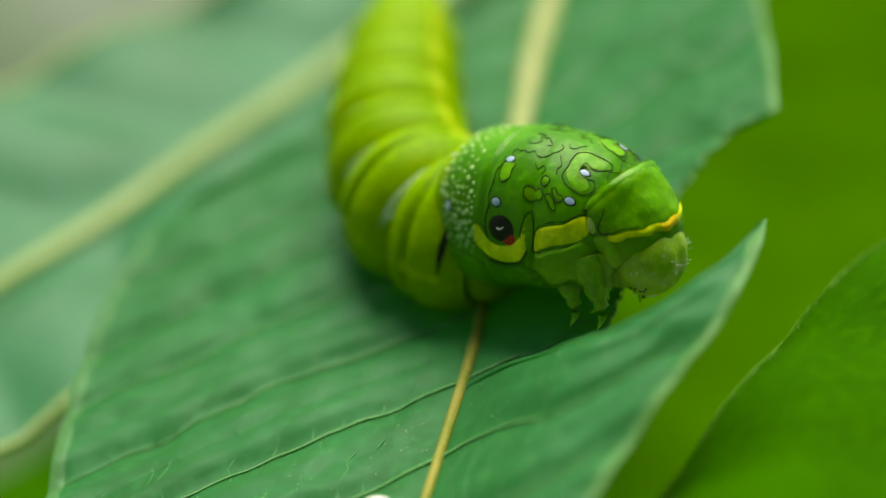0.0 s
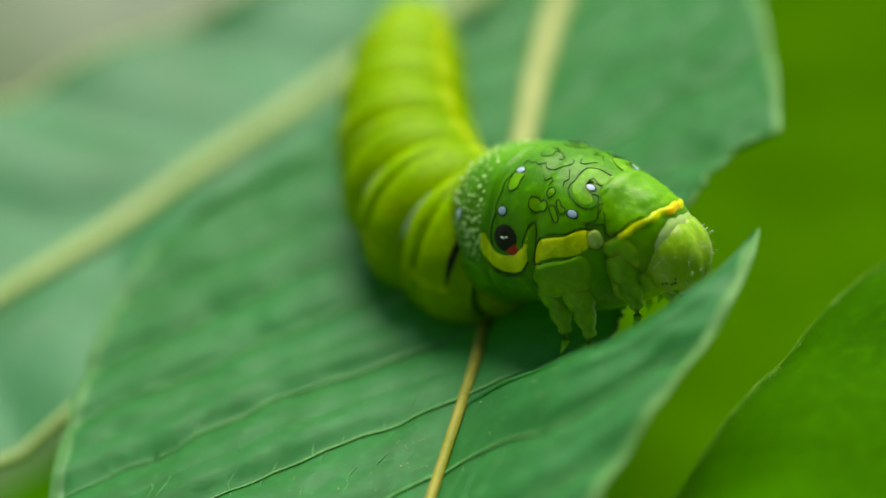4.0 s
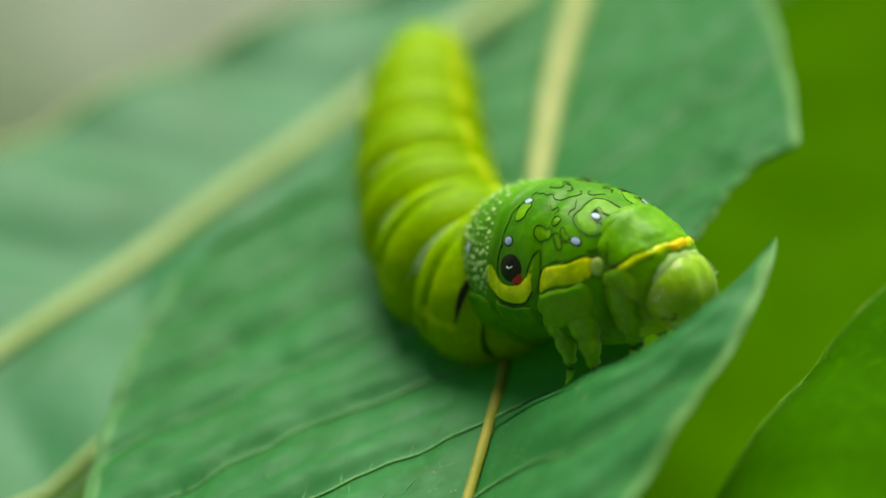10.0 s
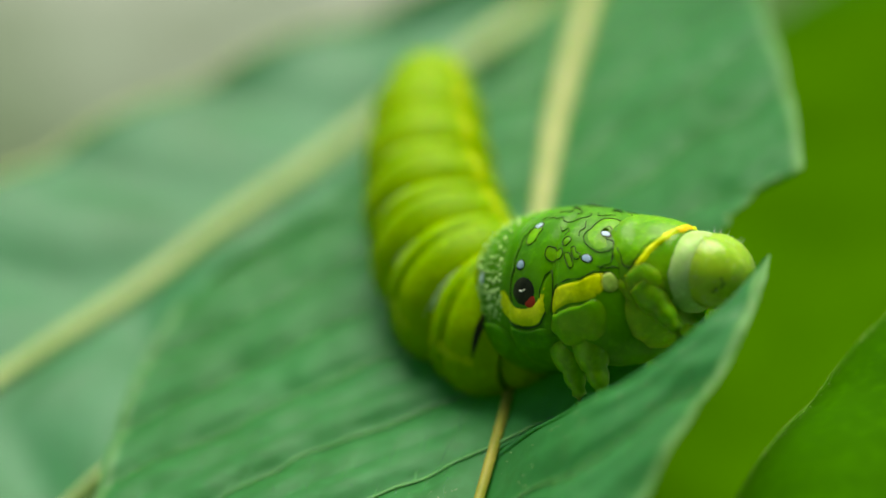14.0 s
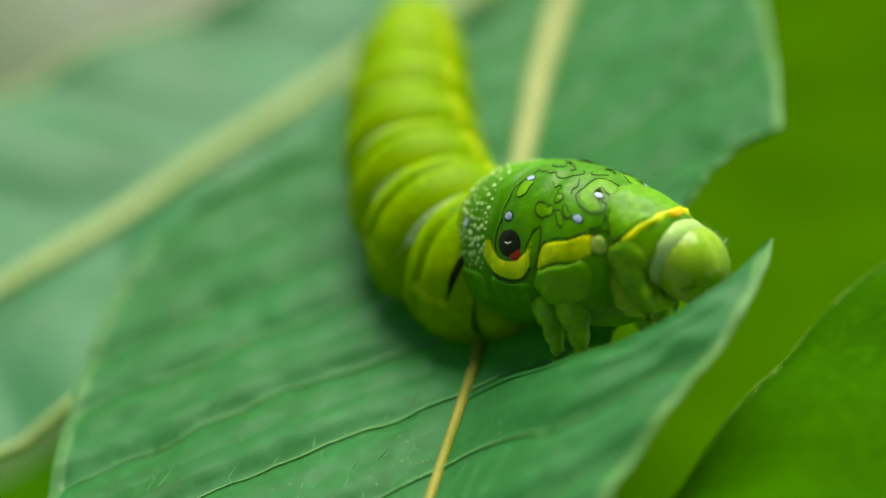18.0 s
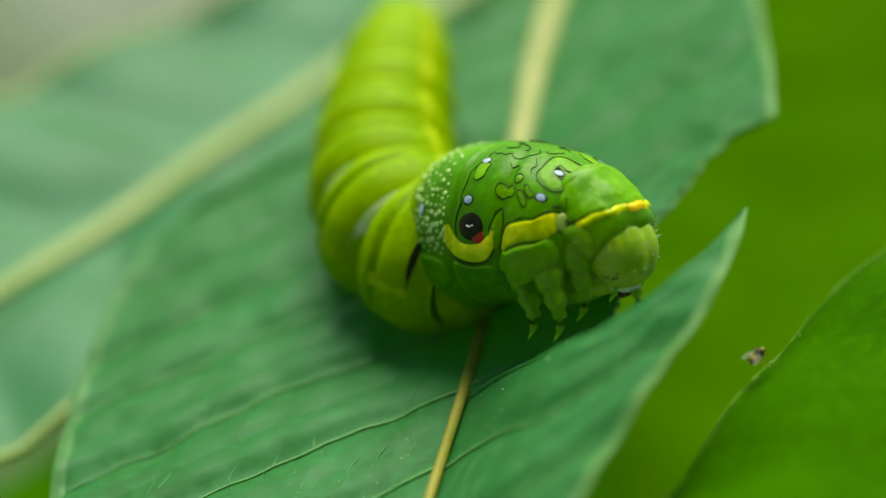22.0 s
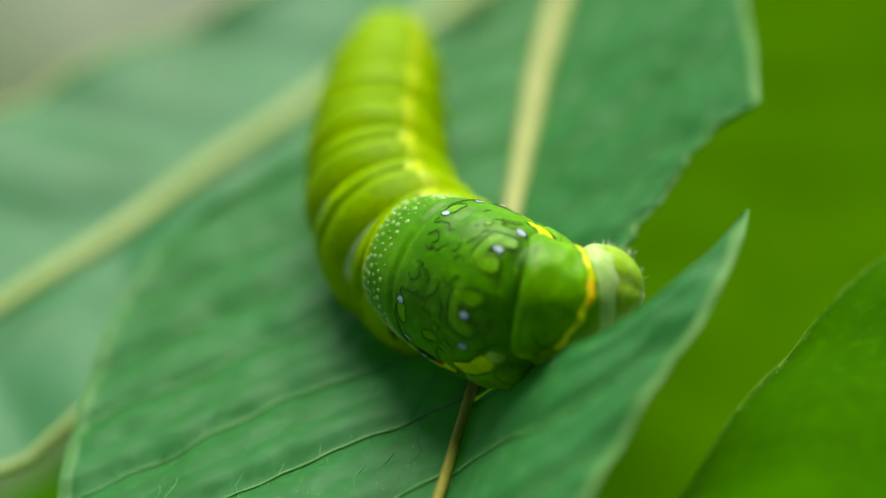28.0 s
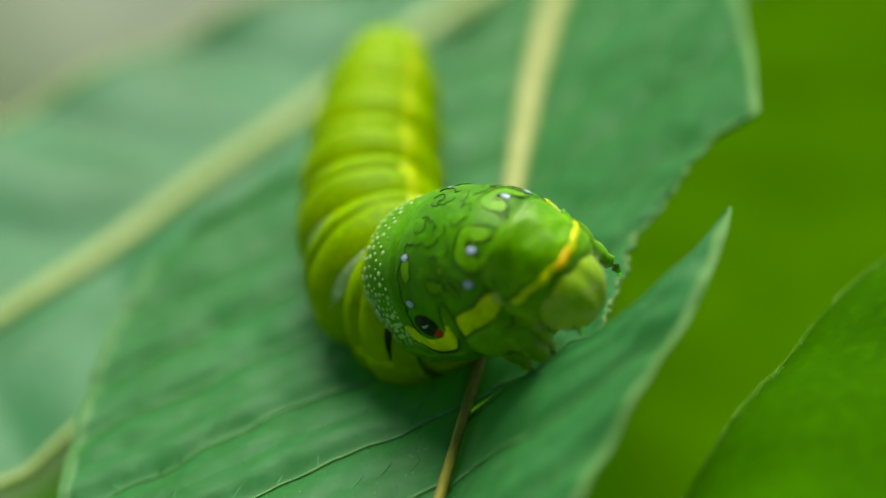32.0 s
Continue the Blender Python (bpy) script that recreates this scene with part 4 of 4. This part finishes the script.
joint = [[Vector((-4.5 - 2.5 * math.cos(math.pi * i / 16), 3.5 * math.sin(math.pi * i / 16) * math.sin(2 * math.pi * j / 32), -1.6 + 3.5 * math.sin(math.pi * i / 16) * math.cos(2 * math.pi * j / 32))) for j in range(32)] for i in range(1, 16)]
part("joint_fold", mesh_of("joint_fold", *loft(joint), BODY), thorax, "lime green fold where thorax and body meet")
seam = [(4.15 + 0.15 * math.sin(q * 0.35) - 0.25 * (abs(q) / 60) ** 2, q) for q in range(-60, 61, 6)]
line("seam", BLACK, rounded(seam, 0), thorax, 0.016)


# collar: the ring behind the head
def collar_point(x, th, lift=0.0):
    a = radians(th)
    r = table(x, (-2.2, -1.9, -1.3, -0.5, 0.3, 0.9, 1.4, 1.75, 2.0), (3.0, 3.15, 3.1, 2.98, 2.80, 2.60, 2.30, 1.85, 1.05)) + lift
    r *= 1 + 0.05 * noise.noise((x * 0.9, 2.8 * math.cos(a), 2.8 * math.sin(a))) + 0.03 * noise.noise((x * 2.2, 7 * math.cos(a), 7 * math.sin(a)))
    c = math.cos(a)
    return Vector((x, -0.95 * r * math.sin(a), r * c * (0.9 if c > 0 else 0.8)))


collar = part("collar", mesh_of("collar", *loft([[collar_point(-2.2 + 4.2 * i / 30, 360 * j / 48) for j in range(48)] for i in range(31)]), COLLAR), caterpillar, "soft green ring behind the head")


def visor(th):
    """Where the front edge of the collar's shield lies: forward on the back, receding down the flanks."""
    return 1.2 - 1.55 * (abs(th) / 84) ** 1.8 + 0.06 * math.sin(th * 0.21)


cv = [collar_point(visor(th) + dx, th, lift * (1 - (th / 90) ** 4) - 0.01) for th in range(-84, 85, 3) for dx, lift in ((-0.30 + 0.12 * noise.noise((th * 0.13, 2, 0)), 0.0), (-0.12, 0.06), (0.0, 0.10), (0.10, 0.07), (0.18 + 0.06 * noise.noise((th * 0.13, 7, 0)), 0.0))]
plate = [collar_point(-1.75 + (visor(th) + 1.75 - 0.1) * q / 14, th, 0.05 * (1 - (abs(th) / 72) ** 6) - (0.06 if q in (0, 14) else 0)) for th in range(-72, 73, 6) for q in range(15)]
part("shield", mesh_of("shield", plate, grid_faces(25, 15), PLATE), collar, "dark green shield on the collar")
centre = [collar_point(visor(th) + dx, th, lift - 0.05 * (th / 20) ** 2) for th in range(-15, 16, 3) for dx, lift in ((-0.2, 0.02), (-0.05, 0.14), (0.08, 0.15), (0.2, 0.04))]
part("band_centre", mesh_of("band_centre", centre, grid_faces(11, 4), ORANGE), collar, "orange middle of the yellow band")
part("collar_band", mesh_of("collar_band", cv, grid_faces(57, 5), BAND), collar, "yellow band along the collar's edge")
for s in (1, -1):
    line("collar_line", BLACK, rounded([(visor(q) - 0.36 + 0.10 * noise.noise((q * 0.2, s, 0)), s * q) for q in range(40, 76, 5)] + [(visor(75) - 0.75, s * 72), (-1.0, s * 62), (-1.45, s * 50)], 0), collar, 0.028, collar_point)
    for x, th, rx, rt in ((0.25, 96, 1.0, 26), (-1.2, 112, 0.9, 26)):
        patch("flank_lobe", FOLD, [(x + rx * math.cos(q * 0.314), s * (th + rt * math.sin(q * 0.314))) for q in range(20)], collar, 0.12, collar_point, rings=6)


def fold_point(i, j):
    q, w = i / 24, 2 * math.pi * j / 56
    r = (3.35 - 1.0 * q) * min(1.0, math.sin(math.pi * q)) ** 0.35
    r *= 1 + 0.07 * noise.noise((3 * q, 3 * math.cos(w), 3 * math.sin(w))) + 0.035 * math.sin(16 * q) * (0.6 + noise.noise((1.0, 2 * math.cos(w), 2 * math.sin(w))))
    return Vector((-2.7 + 5.4 * q, 0.97 * r * math.sin(w), (0.97 if math.cos(w) > 0 else 0.86) * r * math.cos(w)))


fold_rings = [[fold_point(i, j) for j in range(56)] for i in range(1, 24)]
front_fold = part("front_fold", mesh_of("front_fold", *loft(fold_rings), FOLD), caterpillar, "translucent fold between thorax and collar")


# head: +x to the mouth, +z its crown side
def head_point(x, th, lift=0.0):
    a = radians(th)
    r = 1.80 * math.sqrt(max(0.0, 1 - (x / 1.95) ** 2)) ** 0.9 * (1 - 0.10 * x / 1.95) + lift
    groove = 1 - 0.09 * math.exp(-(th if th < 180 else th - 360) ** 2 / 120.0)
    return Vector((x, -1.16 * r * math.sin(a), (1.08 if math.cos(a) > 0 else 0.97) * r * math.cos(a) * groove))


head = part("head", mesh_of("head", *loft([[head_point(-1.94 + 3.88 * (0.5 - 0.5 * math.cos(math.pi * i / 30)), 360 * j / 48) for j in range(48)] for i in range(31)]), HEAD), caterpillar, "smooth pale green head capsule")
part("mouth", mesh_of("mouth", *loft([[Vector((1.15 + 0.9 * i / 8, 1.32 * math.cos(2 * math.pi * j / 16) * math.cos(i / 8 * 1.3), -0.2 + 1.1 * math.sin(2 * math.pi * j / 16) * math.cos(i / 8 * 1.3))) for j in range(16)] for i in range(9)]), MOUTH), head, "milky white mouth shield")
for s in (1, -1):
    part("jaw", mesh_of("jaw", *tube([(1.75, s * 0.4, -0.7), (2.02, s * 0.26, -0.75), (2.15, s * 0.08, -0.77)], [0.2, 0.17, 0.05], 8), JAW), head, "dark brown jaw")
    for k in range(5):
        c = head_point(1.15 + 0.16 * math.sin(k * 1.2), s * (72 + 7 * k))
        part("eye_dot", mesh_of("eye_dot", *tube([c * 0.985, c * 1.02], [0.085, 0.05], 8), BLACK), head)
    part("feeler", mesh_of("feeler", *tube([(1.5, s * 1.0, -0.3), (1.85, s * 1.12, -0.35), (2.05, s * 1.16, -0.4)], [0.12, 0.09, 0.03], 8), LEG), head)
def nape_edge(th):
    th = (th + 180) % 360 - 180
    return -1.6 + 0.85 * math.exp(-((th + 55) / 48.0) ** 2) + 0.08 * math.sin(radians(5 * th))


cap = [head_point(-1.9 + (nape_edge(360 * j / 48) + 1.9) * i / 17, 360 * j / 48, 0.05 if i < 16 else -0.03 if i == 17 else 0.02) for i in range(18) for j in range(48)]
part("nape", mesh_of("nape", cap, grid_faces(18, 48, True), NECK), head, "milky white nape of the head")
def neck_point(i, j):
    a, w = math.pi * i / 20, 2 * math.pi * j / 40
    r = math.sin(a) ** 0.85 * (1 + 0.05 * noise.noise((2 * math.cos(a), 2.5 * math.cos(w), 2.5 * math.sin(w) + 4)))
    return Vector((-1.55 * math.cos(a), 2.35 * r * math.cos(w), 2.2 * r * math.sin(w)))


hv, hf = [], []
hair_rng = random.Random(31)
for q in range(150):
    c = head_point(hair_rng.uniform(-0.9, 1.7), hair_rng.uniform(0, 360))
    d = c.normalized() * hair_rng.uniform(0.2, 0.42) + Vector([hair_rng.uniform(-0.1, 0.1) for _ in range(3)])
    o = len(hv)
    hv += [c * 0.99 + Vector((0.012 * math.cos(2.1 * k), 0.012 * math.sin(2.1 * k), 0.012 * math.sin(2.1 * k + 1))) for k in range(3)] + [c + d]
    hf += [(o, o + 1, o + 3), (o + 1, o + 2, o + 3), (o + 2, o, o + 3)]
tagged(part("hairs", mesh_of("hairs", hv, hf, SPECK), head, "short white hairs on the head"), kind="stuff")
neck = part("neck", mesh_of("neck", *loft([[neck_point(i, j) for j in range(40)] for i in range(1, 20)]), NECK), caterpillar, "milky skin between collar and head")


# legs
def leg_mesh(k):
    pts = [(0, 0, 0.5), (0.1, 0, -0.1), (0.2, 0, -0.55), (0.26, 0, -0.7), (0.32, 0, -1.0), (0.42, 0, -1.35), (0.44, 0, -1.45), (0.50, 0, -1.7), (0.5, 0, -2.05), (0.42, 0, -2.3), (0.18, 0, -2.65)]
    pts = [(x * 1.3, y, z * 1.25 if z < 0 else z) for x, y, z in pts]
    v, f = tube(pts, [0.95, 0.92, 0.74, 0.56, 0.60, 0.44, 0.34, 0.38, 0.24, 0.14, 0.03], 12)
    for q in range(4):
        o = len(v)
        v2, f2 = tube([(0.4, 0.1 * q - 0.15, -1.0 - 0.2 * q), (0.7, 0.3 * q - 0.45, -1.2 - 0.2 * q)], [0.04, 0.01], 4)
        v += v2
        f += [tuple(i + o for i in g) for g in f2]
    return mesh_of("leg", v, f, LEG)


LEG_ROOTS = [("thorax", 1.3, 124), ("thorax", 2.9, 120), ("collar", 0.2, 114)]
legs = []
for host, x, th in LEG_ROOTS:
    for s in (1, -1):
        legs.append((part("leg", leg_mesh(0), caterpillar, "glassy green jointed leg"), host, x, s * th))

# abdomen
N_SEG = 7
SEG_R = (2.6, 3.35, 3.7, 3.95, 4.2, 4.5, 4.5)


def segment_point(k, x, th, lift=0.0):
    a = radians(th)
    s = x / 2.6
    r = SEG_R[k] * (1 - 0.27 * abs(s) ** 2.4 - 0.075 * math.exp(-((x + 0.6) / 0.28) ** 2)) + lift
    if k == 0 and x < 0:
        r *= math.sqrt(max(0.02, 1 - (x / -2.75) ** 2))
    c = math.cos(a)
    r *= 1 + 0.016 * noise.noise((x * 0.7 + 9 * k, 2.4 * c, 2.4 * math.sin(a))) + 0.008 * noise.noise((x * 2.6 + 5 * k, 5 * c, 5 * math.sin(a)))
    r *= 1 + 0.05 * math.exp(-((abs((th + 180) % 360 - 180) - 105) / 14) ** 2)
    return Vector((x, -r * math.sin(a), r * c * (0.98 if c > 0 else 0.86)))


segments = []
for k in range(N_SEG):
    xs = [-2.6 + 5.2 * i / 24 for i in range(25)]
    seg = part("body_segment", mesh_of("body_segment", *loft([[segment_point(k, x, 360 * j / 48) for j in range(48)] for x in xs]), BODY), caterpillar, "plump lime green body ring")
    # pale strip paints the crescent highlight on the fold of each ring
    fold = [segment_point(k, x, th, (0.06 if abs(x - 2.0) < 0.3 else -0.02) * math.cos(radians(th * 1.15)) - 0.03) for th in range(-74, 75, 6) for x in (1.55, 1.8, 2.0, 2.2, 2.38)]
    if k < N_SEG - 1:
        part("fold", mesh_of("fold", fold, grid_faces(25, 5), BODY_FOLD), seg, "pale fold between body rings with a painted crescent highlight")
    for s in (1, -1):
        mid_th, half_th = (80, 5) if s > 0 else (50, 8)
        st = [segment_point(k, x, s * (mid_th + half_th * q), 0.03 * (1 - q * q) - 0.015 - 0.03 * (x / 2.2) ** 4) for x in [-2.2 + 4.2 * i / 10 for i in range(11)] for q in (-1, -0.5, 0, 0.5, 1)]
        part("stripe", mesh_of("stripe", st, grid_faces(11, 5), BODY_YELLOW), seg, "yellow stripe along the side")
        if 1 <= k <= 4:
            part("proleg", mesh_of("proleg", *tube([(0, s * 1.7, -2.0), (0, s * 2.0, -2.9), (0, s * 2.1, -3.5)], [1.1, 0.95, 0.8], 12), BELLY), seg)
    segments.append(seg)
for s_ in (1, -1):
    mark = [segment_point(N_SEG - 1, 1.6 + 0.17 * q * math.sin(math.pi * ((th - 10) / 66) ** 1.4), s_ * th, 0.10 if q == 0 else 0.03) for th in range(10, 77, 6) for q in (-1, 0, 1)]
    part("fold_mark", mesh_of("fold_mark", mark, grid_faces(12, 3), BLACK), segments[-1], "black mark in the fold behind the thorax")


# ---- fly ----
FLY_DARK = skin("fly_dark", (0.012, 0.018, 0.006), (0.03, 0.04, 0.012), 2000, 6000, 0.35, 0.0)
FLY_OCHRE = skin("fly_ochre", (0.10, 0.11, 0.01), (0.20, 0.16, 0.02), 2000, 6000, 0.4, 0.0)


def wing_material():
    m, t, p = nodes_of("wing")
    p.inputs["Base Color"].default_value = (0.75, 0.8, 0.78, 1)
    p.inputs["Roughness"].default_value = 0.25
    p.inputs["Alpha"].default_value = 0.07
    return m


WING = wing_material()
fly = thing("fly", "tiny ochre and dark fly with clear wings, walking on leaves", "fly")
part("abdomen", mesh_of("abdomen", *tube([(-0.75, 0, 0.28), (-0.6, 0, 0.3), (-0.35, 0, 0.34), (-0.1, 0, 0.36)], [0.03, 0.16, 0.22, 0.12], 12), FLY_OCHRE), fly)
for x in (-0.58, -0.4, -0.22):
    part("stripe", mesh_of("stripe", *tube([(x - 0.03, 0, 0.31), (x + 0.03, 0, 0.32)], [0.215 if x > -0.5 else 0.18] * 2, 12), FLY_DARK), fly)
part("chest", mesh_of("chest", *tube([(-0.12, 0, 0.36), (0.0, 0, 0.4), (0.2, 0, 0.42), (0.34, 0, 0.38)], [0.1, 0.22, 0.23, 0.1], 12), FLY_DARK), fly)
part("head", mesh_of("head", *tube([(0.33, 0, 0.38), (0.42, 0, 0.38), (0.52, 0, 0.36), (0.58, 0, 0.34)], [0.1, 0.17, 0.15, 0.04], 12), FLY_OCHRE), fly)
for s in (1, -1):
    part("wing", mesh_of("wing", [(0.05, s * 0.1, 0.55), (-0.2, s * 0.34, 0.58), (-0.7, s * 0.46, 0.55), (-0.95, s * 0.34, 0.5), (-0.7, s * 0.18, 0.52), (-0.3, s * 0.1, 0.56)], [(0, 1, 2, 3, 4, 5)], WING), fly, "clear wing")
    for k in range(3):
        x = 0.22 - 0.16 * k
        part("leg", mesh_of("leg", *tube([(x, s * 0.12, 0.3), (x + 0.12 - 0.14 * k, s * 0.42, 0.36), (x + 0.2 - 0.24 * k, s * 0.62, 0.0)], [0.035, 0.03, 0.015], 6), FLY_OCHRE), fly)


def motions():
    """The caterpillar bobs and turns as it feeds; body rings follow the thorax, the tail stays put."""
    rows = {k: [] for k in range(N_SEG)}
    thorax_rows, collar_rows, head_rows, neck_rows, fold_rows = [], [], [], [], []
    leg_rows = [[] for _ in legs]
    for r in THORAX_ROWS:
        t = r[0]
        th = pose(r[1] * M, r[2] * M, r[3] * M, r[4], r[5], r[6])
        thorax_rows.append((t, th))
        # head and collar
        h = [table(t, [q[0] for q in HEAD_ROWS], [q[i] for q in HEAD_ROWS]) for i in range(1, 6)]
        hl = Vector(h[:3]) + Vector((-0.4, 0, 0))
        front = Vector((3.2, 0, 0.2))
        d = hl - front
        aim = (Vector((1.0, 0, 0)) + d.normalized() * 1.2).normalized()
        pitch, yaw = math.degrees(-math.asin(aim.z)), math.degrees(math.atan2(aim.y, aim.x))
        ext = smooth01((hl.z + 0.5) / 3.0) * (1 - smooth01((hl.y - 1.4) / 1.0))
        c = front + d * (COLLAR_AT + 0.02 * ext) + Vector((0.65 * (1 - ext), 0, COLLAR_UP + 0.1 * ext + 0.4 * (1 - ext) - 0.3 * (1 - ext) * smooth01((hl.y - 1) / 1.5)))
        cm = th @ pose(c.x * M, c.y * M, c.z * M, 0, pitch + COLLAR_PITCH * (1 - 0.45 * ext) + 7 * (1 - ext), yaw)
        collar_rows.append((t, cm))
        ff = front + (c - front) * 0.45 + Vector((0.2, 0, -0.35))
        fold_rows.append((t, th @ pose(ff.x * M, ff.y * M, ff.z * M, 0, pitch * 0.5 + 8, yaw * 0.5)))
        hl = hl + Vector((table(t, (21, 23, 25, 28, 29, 30, 31, 32), (0, -0.7, -0.6, -0.55, -0.5, -0.35, -0.1, 0)), 0, table(t, (21, 23, 25, 28, 29, 30, 31, 32), (0, -0.1, -0.35, -0.5, -0.65, -0.8, -0.3, 0)) + 0.4 - 1.1 * ext)) + Vector((0.3 * (1 - ext) * (1 - smooth01((hl.y - 0.5) / 2.0)), 0, 0))
        hm = th @ pose(hl.x * M, hl.y * M, hl.z * M, 0, h[3] - 16 * ext, h[4])
        head_rows.append((t, hm))
        nk = c + (hl - c) * (0.30 + 0.40 * smooth01((hl.y - 1) / 1.5) + 0.15 * ext)
        neck_rows.append((t, th @ pose(nk.x * M, nk.y * M, nk.z * M, 0, (pitch + COLLAR_PITCH + h[3]) * 0.5, (yaw + h[4]) * 0.5)))
        for q, (ob, host, x, a) in enumerate(legs):
            if host == "thorax":
                p = hood_point(x, a, -0.5) + Vector((0, 0, -0.35))
                p = p + Vector((0.9, 0, 1.5)) * (1 - ext) + Vector((0, 0.25 if a > 0 else 0, 0.7)) * smooth01((hl.y - 1) / 1.5)
                leg_rows[q].append((t, th @ pose(p.x * M, p.y * M, p.z * M, -8 if a > 0 else 8, -10, 0)))
            else:
                p = collar_point(x, a, -0.4) if a > 0 else Vector((x - 0.4, 0.1, -0.5))
                leg_rows[q].append((t, cm @ pose(p.x * M, p.y * M, p.z * M, -6 if a > 0 else 6, -25, 0)))
        tail = Vector([table(t, (0, 20, 25, 28, 32), q) for q in TAIL]) * M
        # body line from the tail to the back of the thorax
        p3 = th @ (Vector((-4.9, 0, -1.7)) * M)
        heading = (th.to_3x3() @ Vector((1, 0, 0))).normalized()
        heading.z *= 0.4
        p2 = p3 - heading * (7.5 * M)
        p1 = tail + Vector((-0.6, -11.0, 0.6)) * M
        roll = math.asin(max(-1, min(1, (th.to_3x3() @ Vector((0, 1, 0))).z)))

        def curve(s):
            return tail * (1 - s) ** 3 + p1 * 3 * s * (1 - s) ** 2 + p2 * 3 * s * s * (1 - s) + p3 * s ** 3

        samples = [curve(i / 200) for i in range(201)]
        lengths = np.concatenate([[0], np.cumsum([(samples[i + 1] - samples[i]).length for i in range(200)])])

        def along(s):
            return curve(float(np.interp(s * lengths[-1], lengths, np.linspace(0, 1, 201))))

        for k in range(N_SEG):
            s = (k + 0.35) / (N_SEG - 0.35)
            p = along(s)
            d = (along(min(1, s + 0.02)) - along(s - 0.02)).normalized()
            m = Matrix.Translation(p) @ Euler((roll * 0.7 * s ** 2 + radians(BODY_ROLL), -math.asin(d.z), math.atan2(d.y, d.x))).to_matrix().to_4x4()
            rows[k].append((t, m))
    hinge = Matrix.Translation(Vector((1.1, -6.55, 0)) * M)
    for half, turn, slide in ((leaf_flap, LOBE_ROWS, (0.00, 0, -0.055)), (leaf_side, FOLD_ROWS, (-0.08, 0, -0.055))):
        walk(half, [(t, Matrix.Translation(Vector(slide) * a * M) @ hinge @ Matrix.Rotation(radians(-a), 4, Vector((0.17, 1, 0)).normalized()) @ hinge.inverted()) for t, a in turn])
    walk(fly, [(r[0], pose(r[1] * M, r[2] * M, r[3] * M, 0, 0, r[4])) for r in FLY_ROWS])
    walk(thorax, thorax_rows)
    walk(collar, collar_rows)
    walk(head, head_rows)
    walk(neck, neck_rows)
    walk(front_fold, fold_rows)
    for k in range(N_SEG):
        walk(segments[k], rows[k])
    for (ob, _, _, _), lr in zip(legs, leg_rows):
        walk(ob, lr)


TAIL = ((-1.9, -1.9, -2.95, -3.2, -3.05), (24.2, 24.2, 21.9, 21.4, 21.3), (2.9, 2.9, 3.4, 3.8, 3.5))
COLLAR_AT, COLLAR_UP, COLLAR_PITCH = 0.42, 0.75, 24
BODY_ROLL = 14
motions()
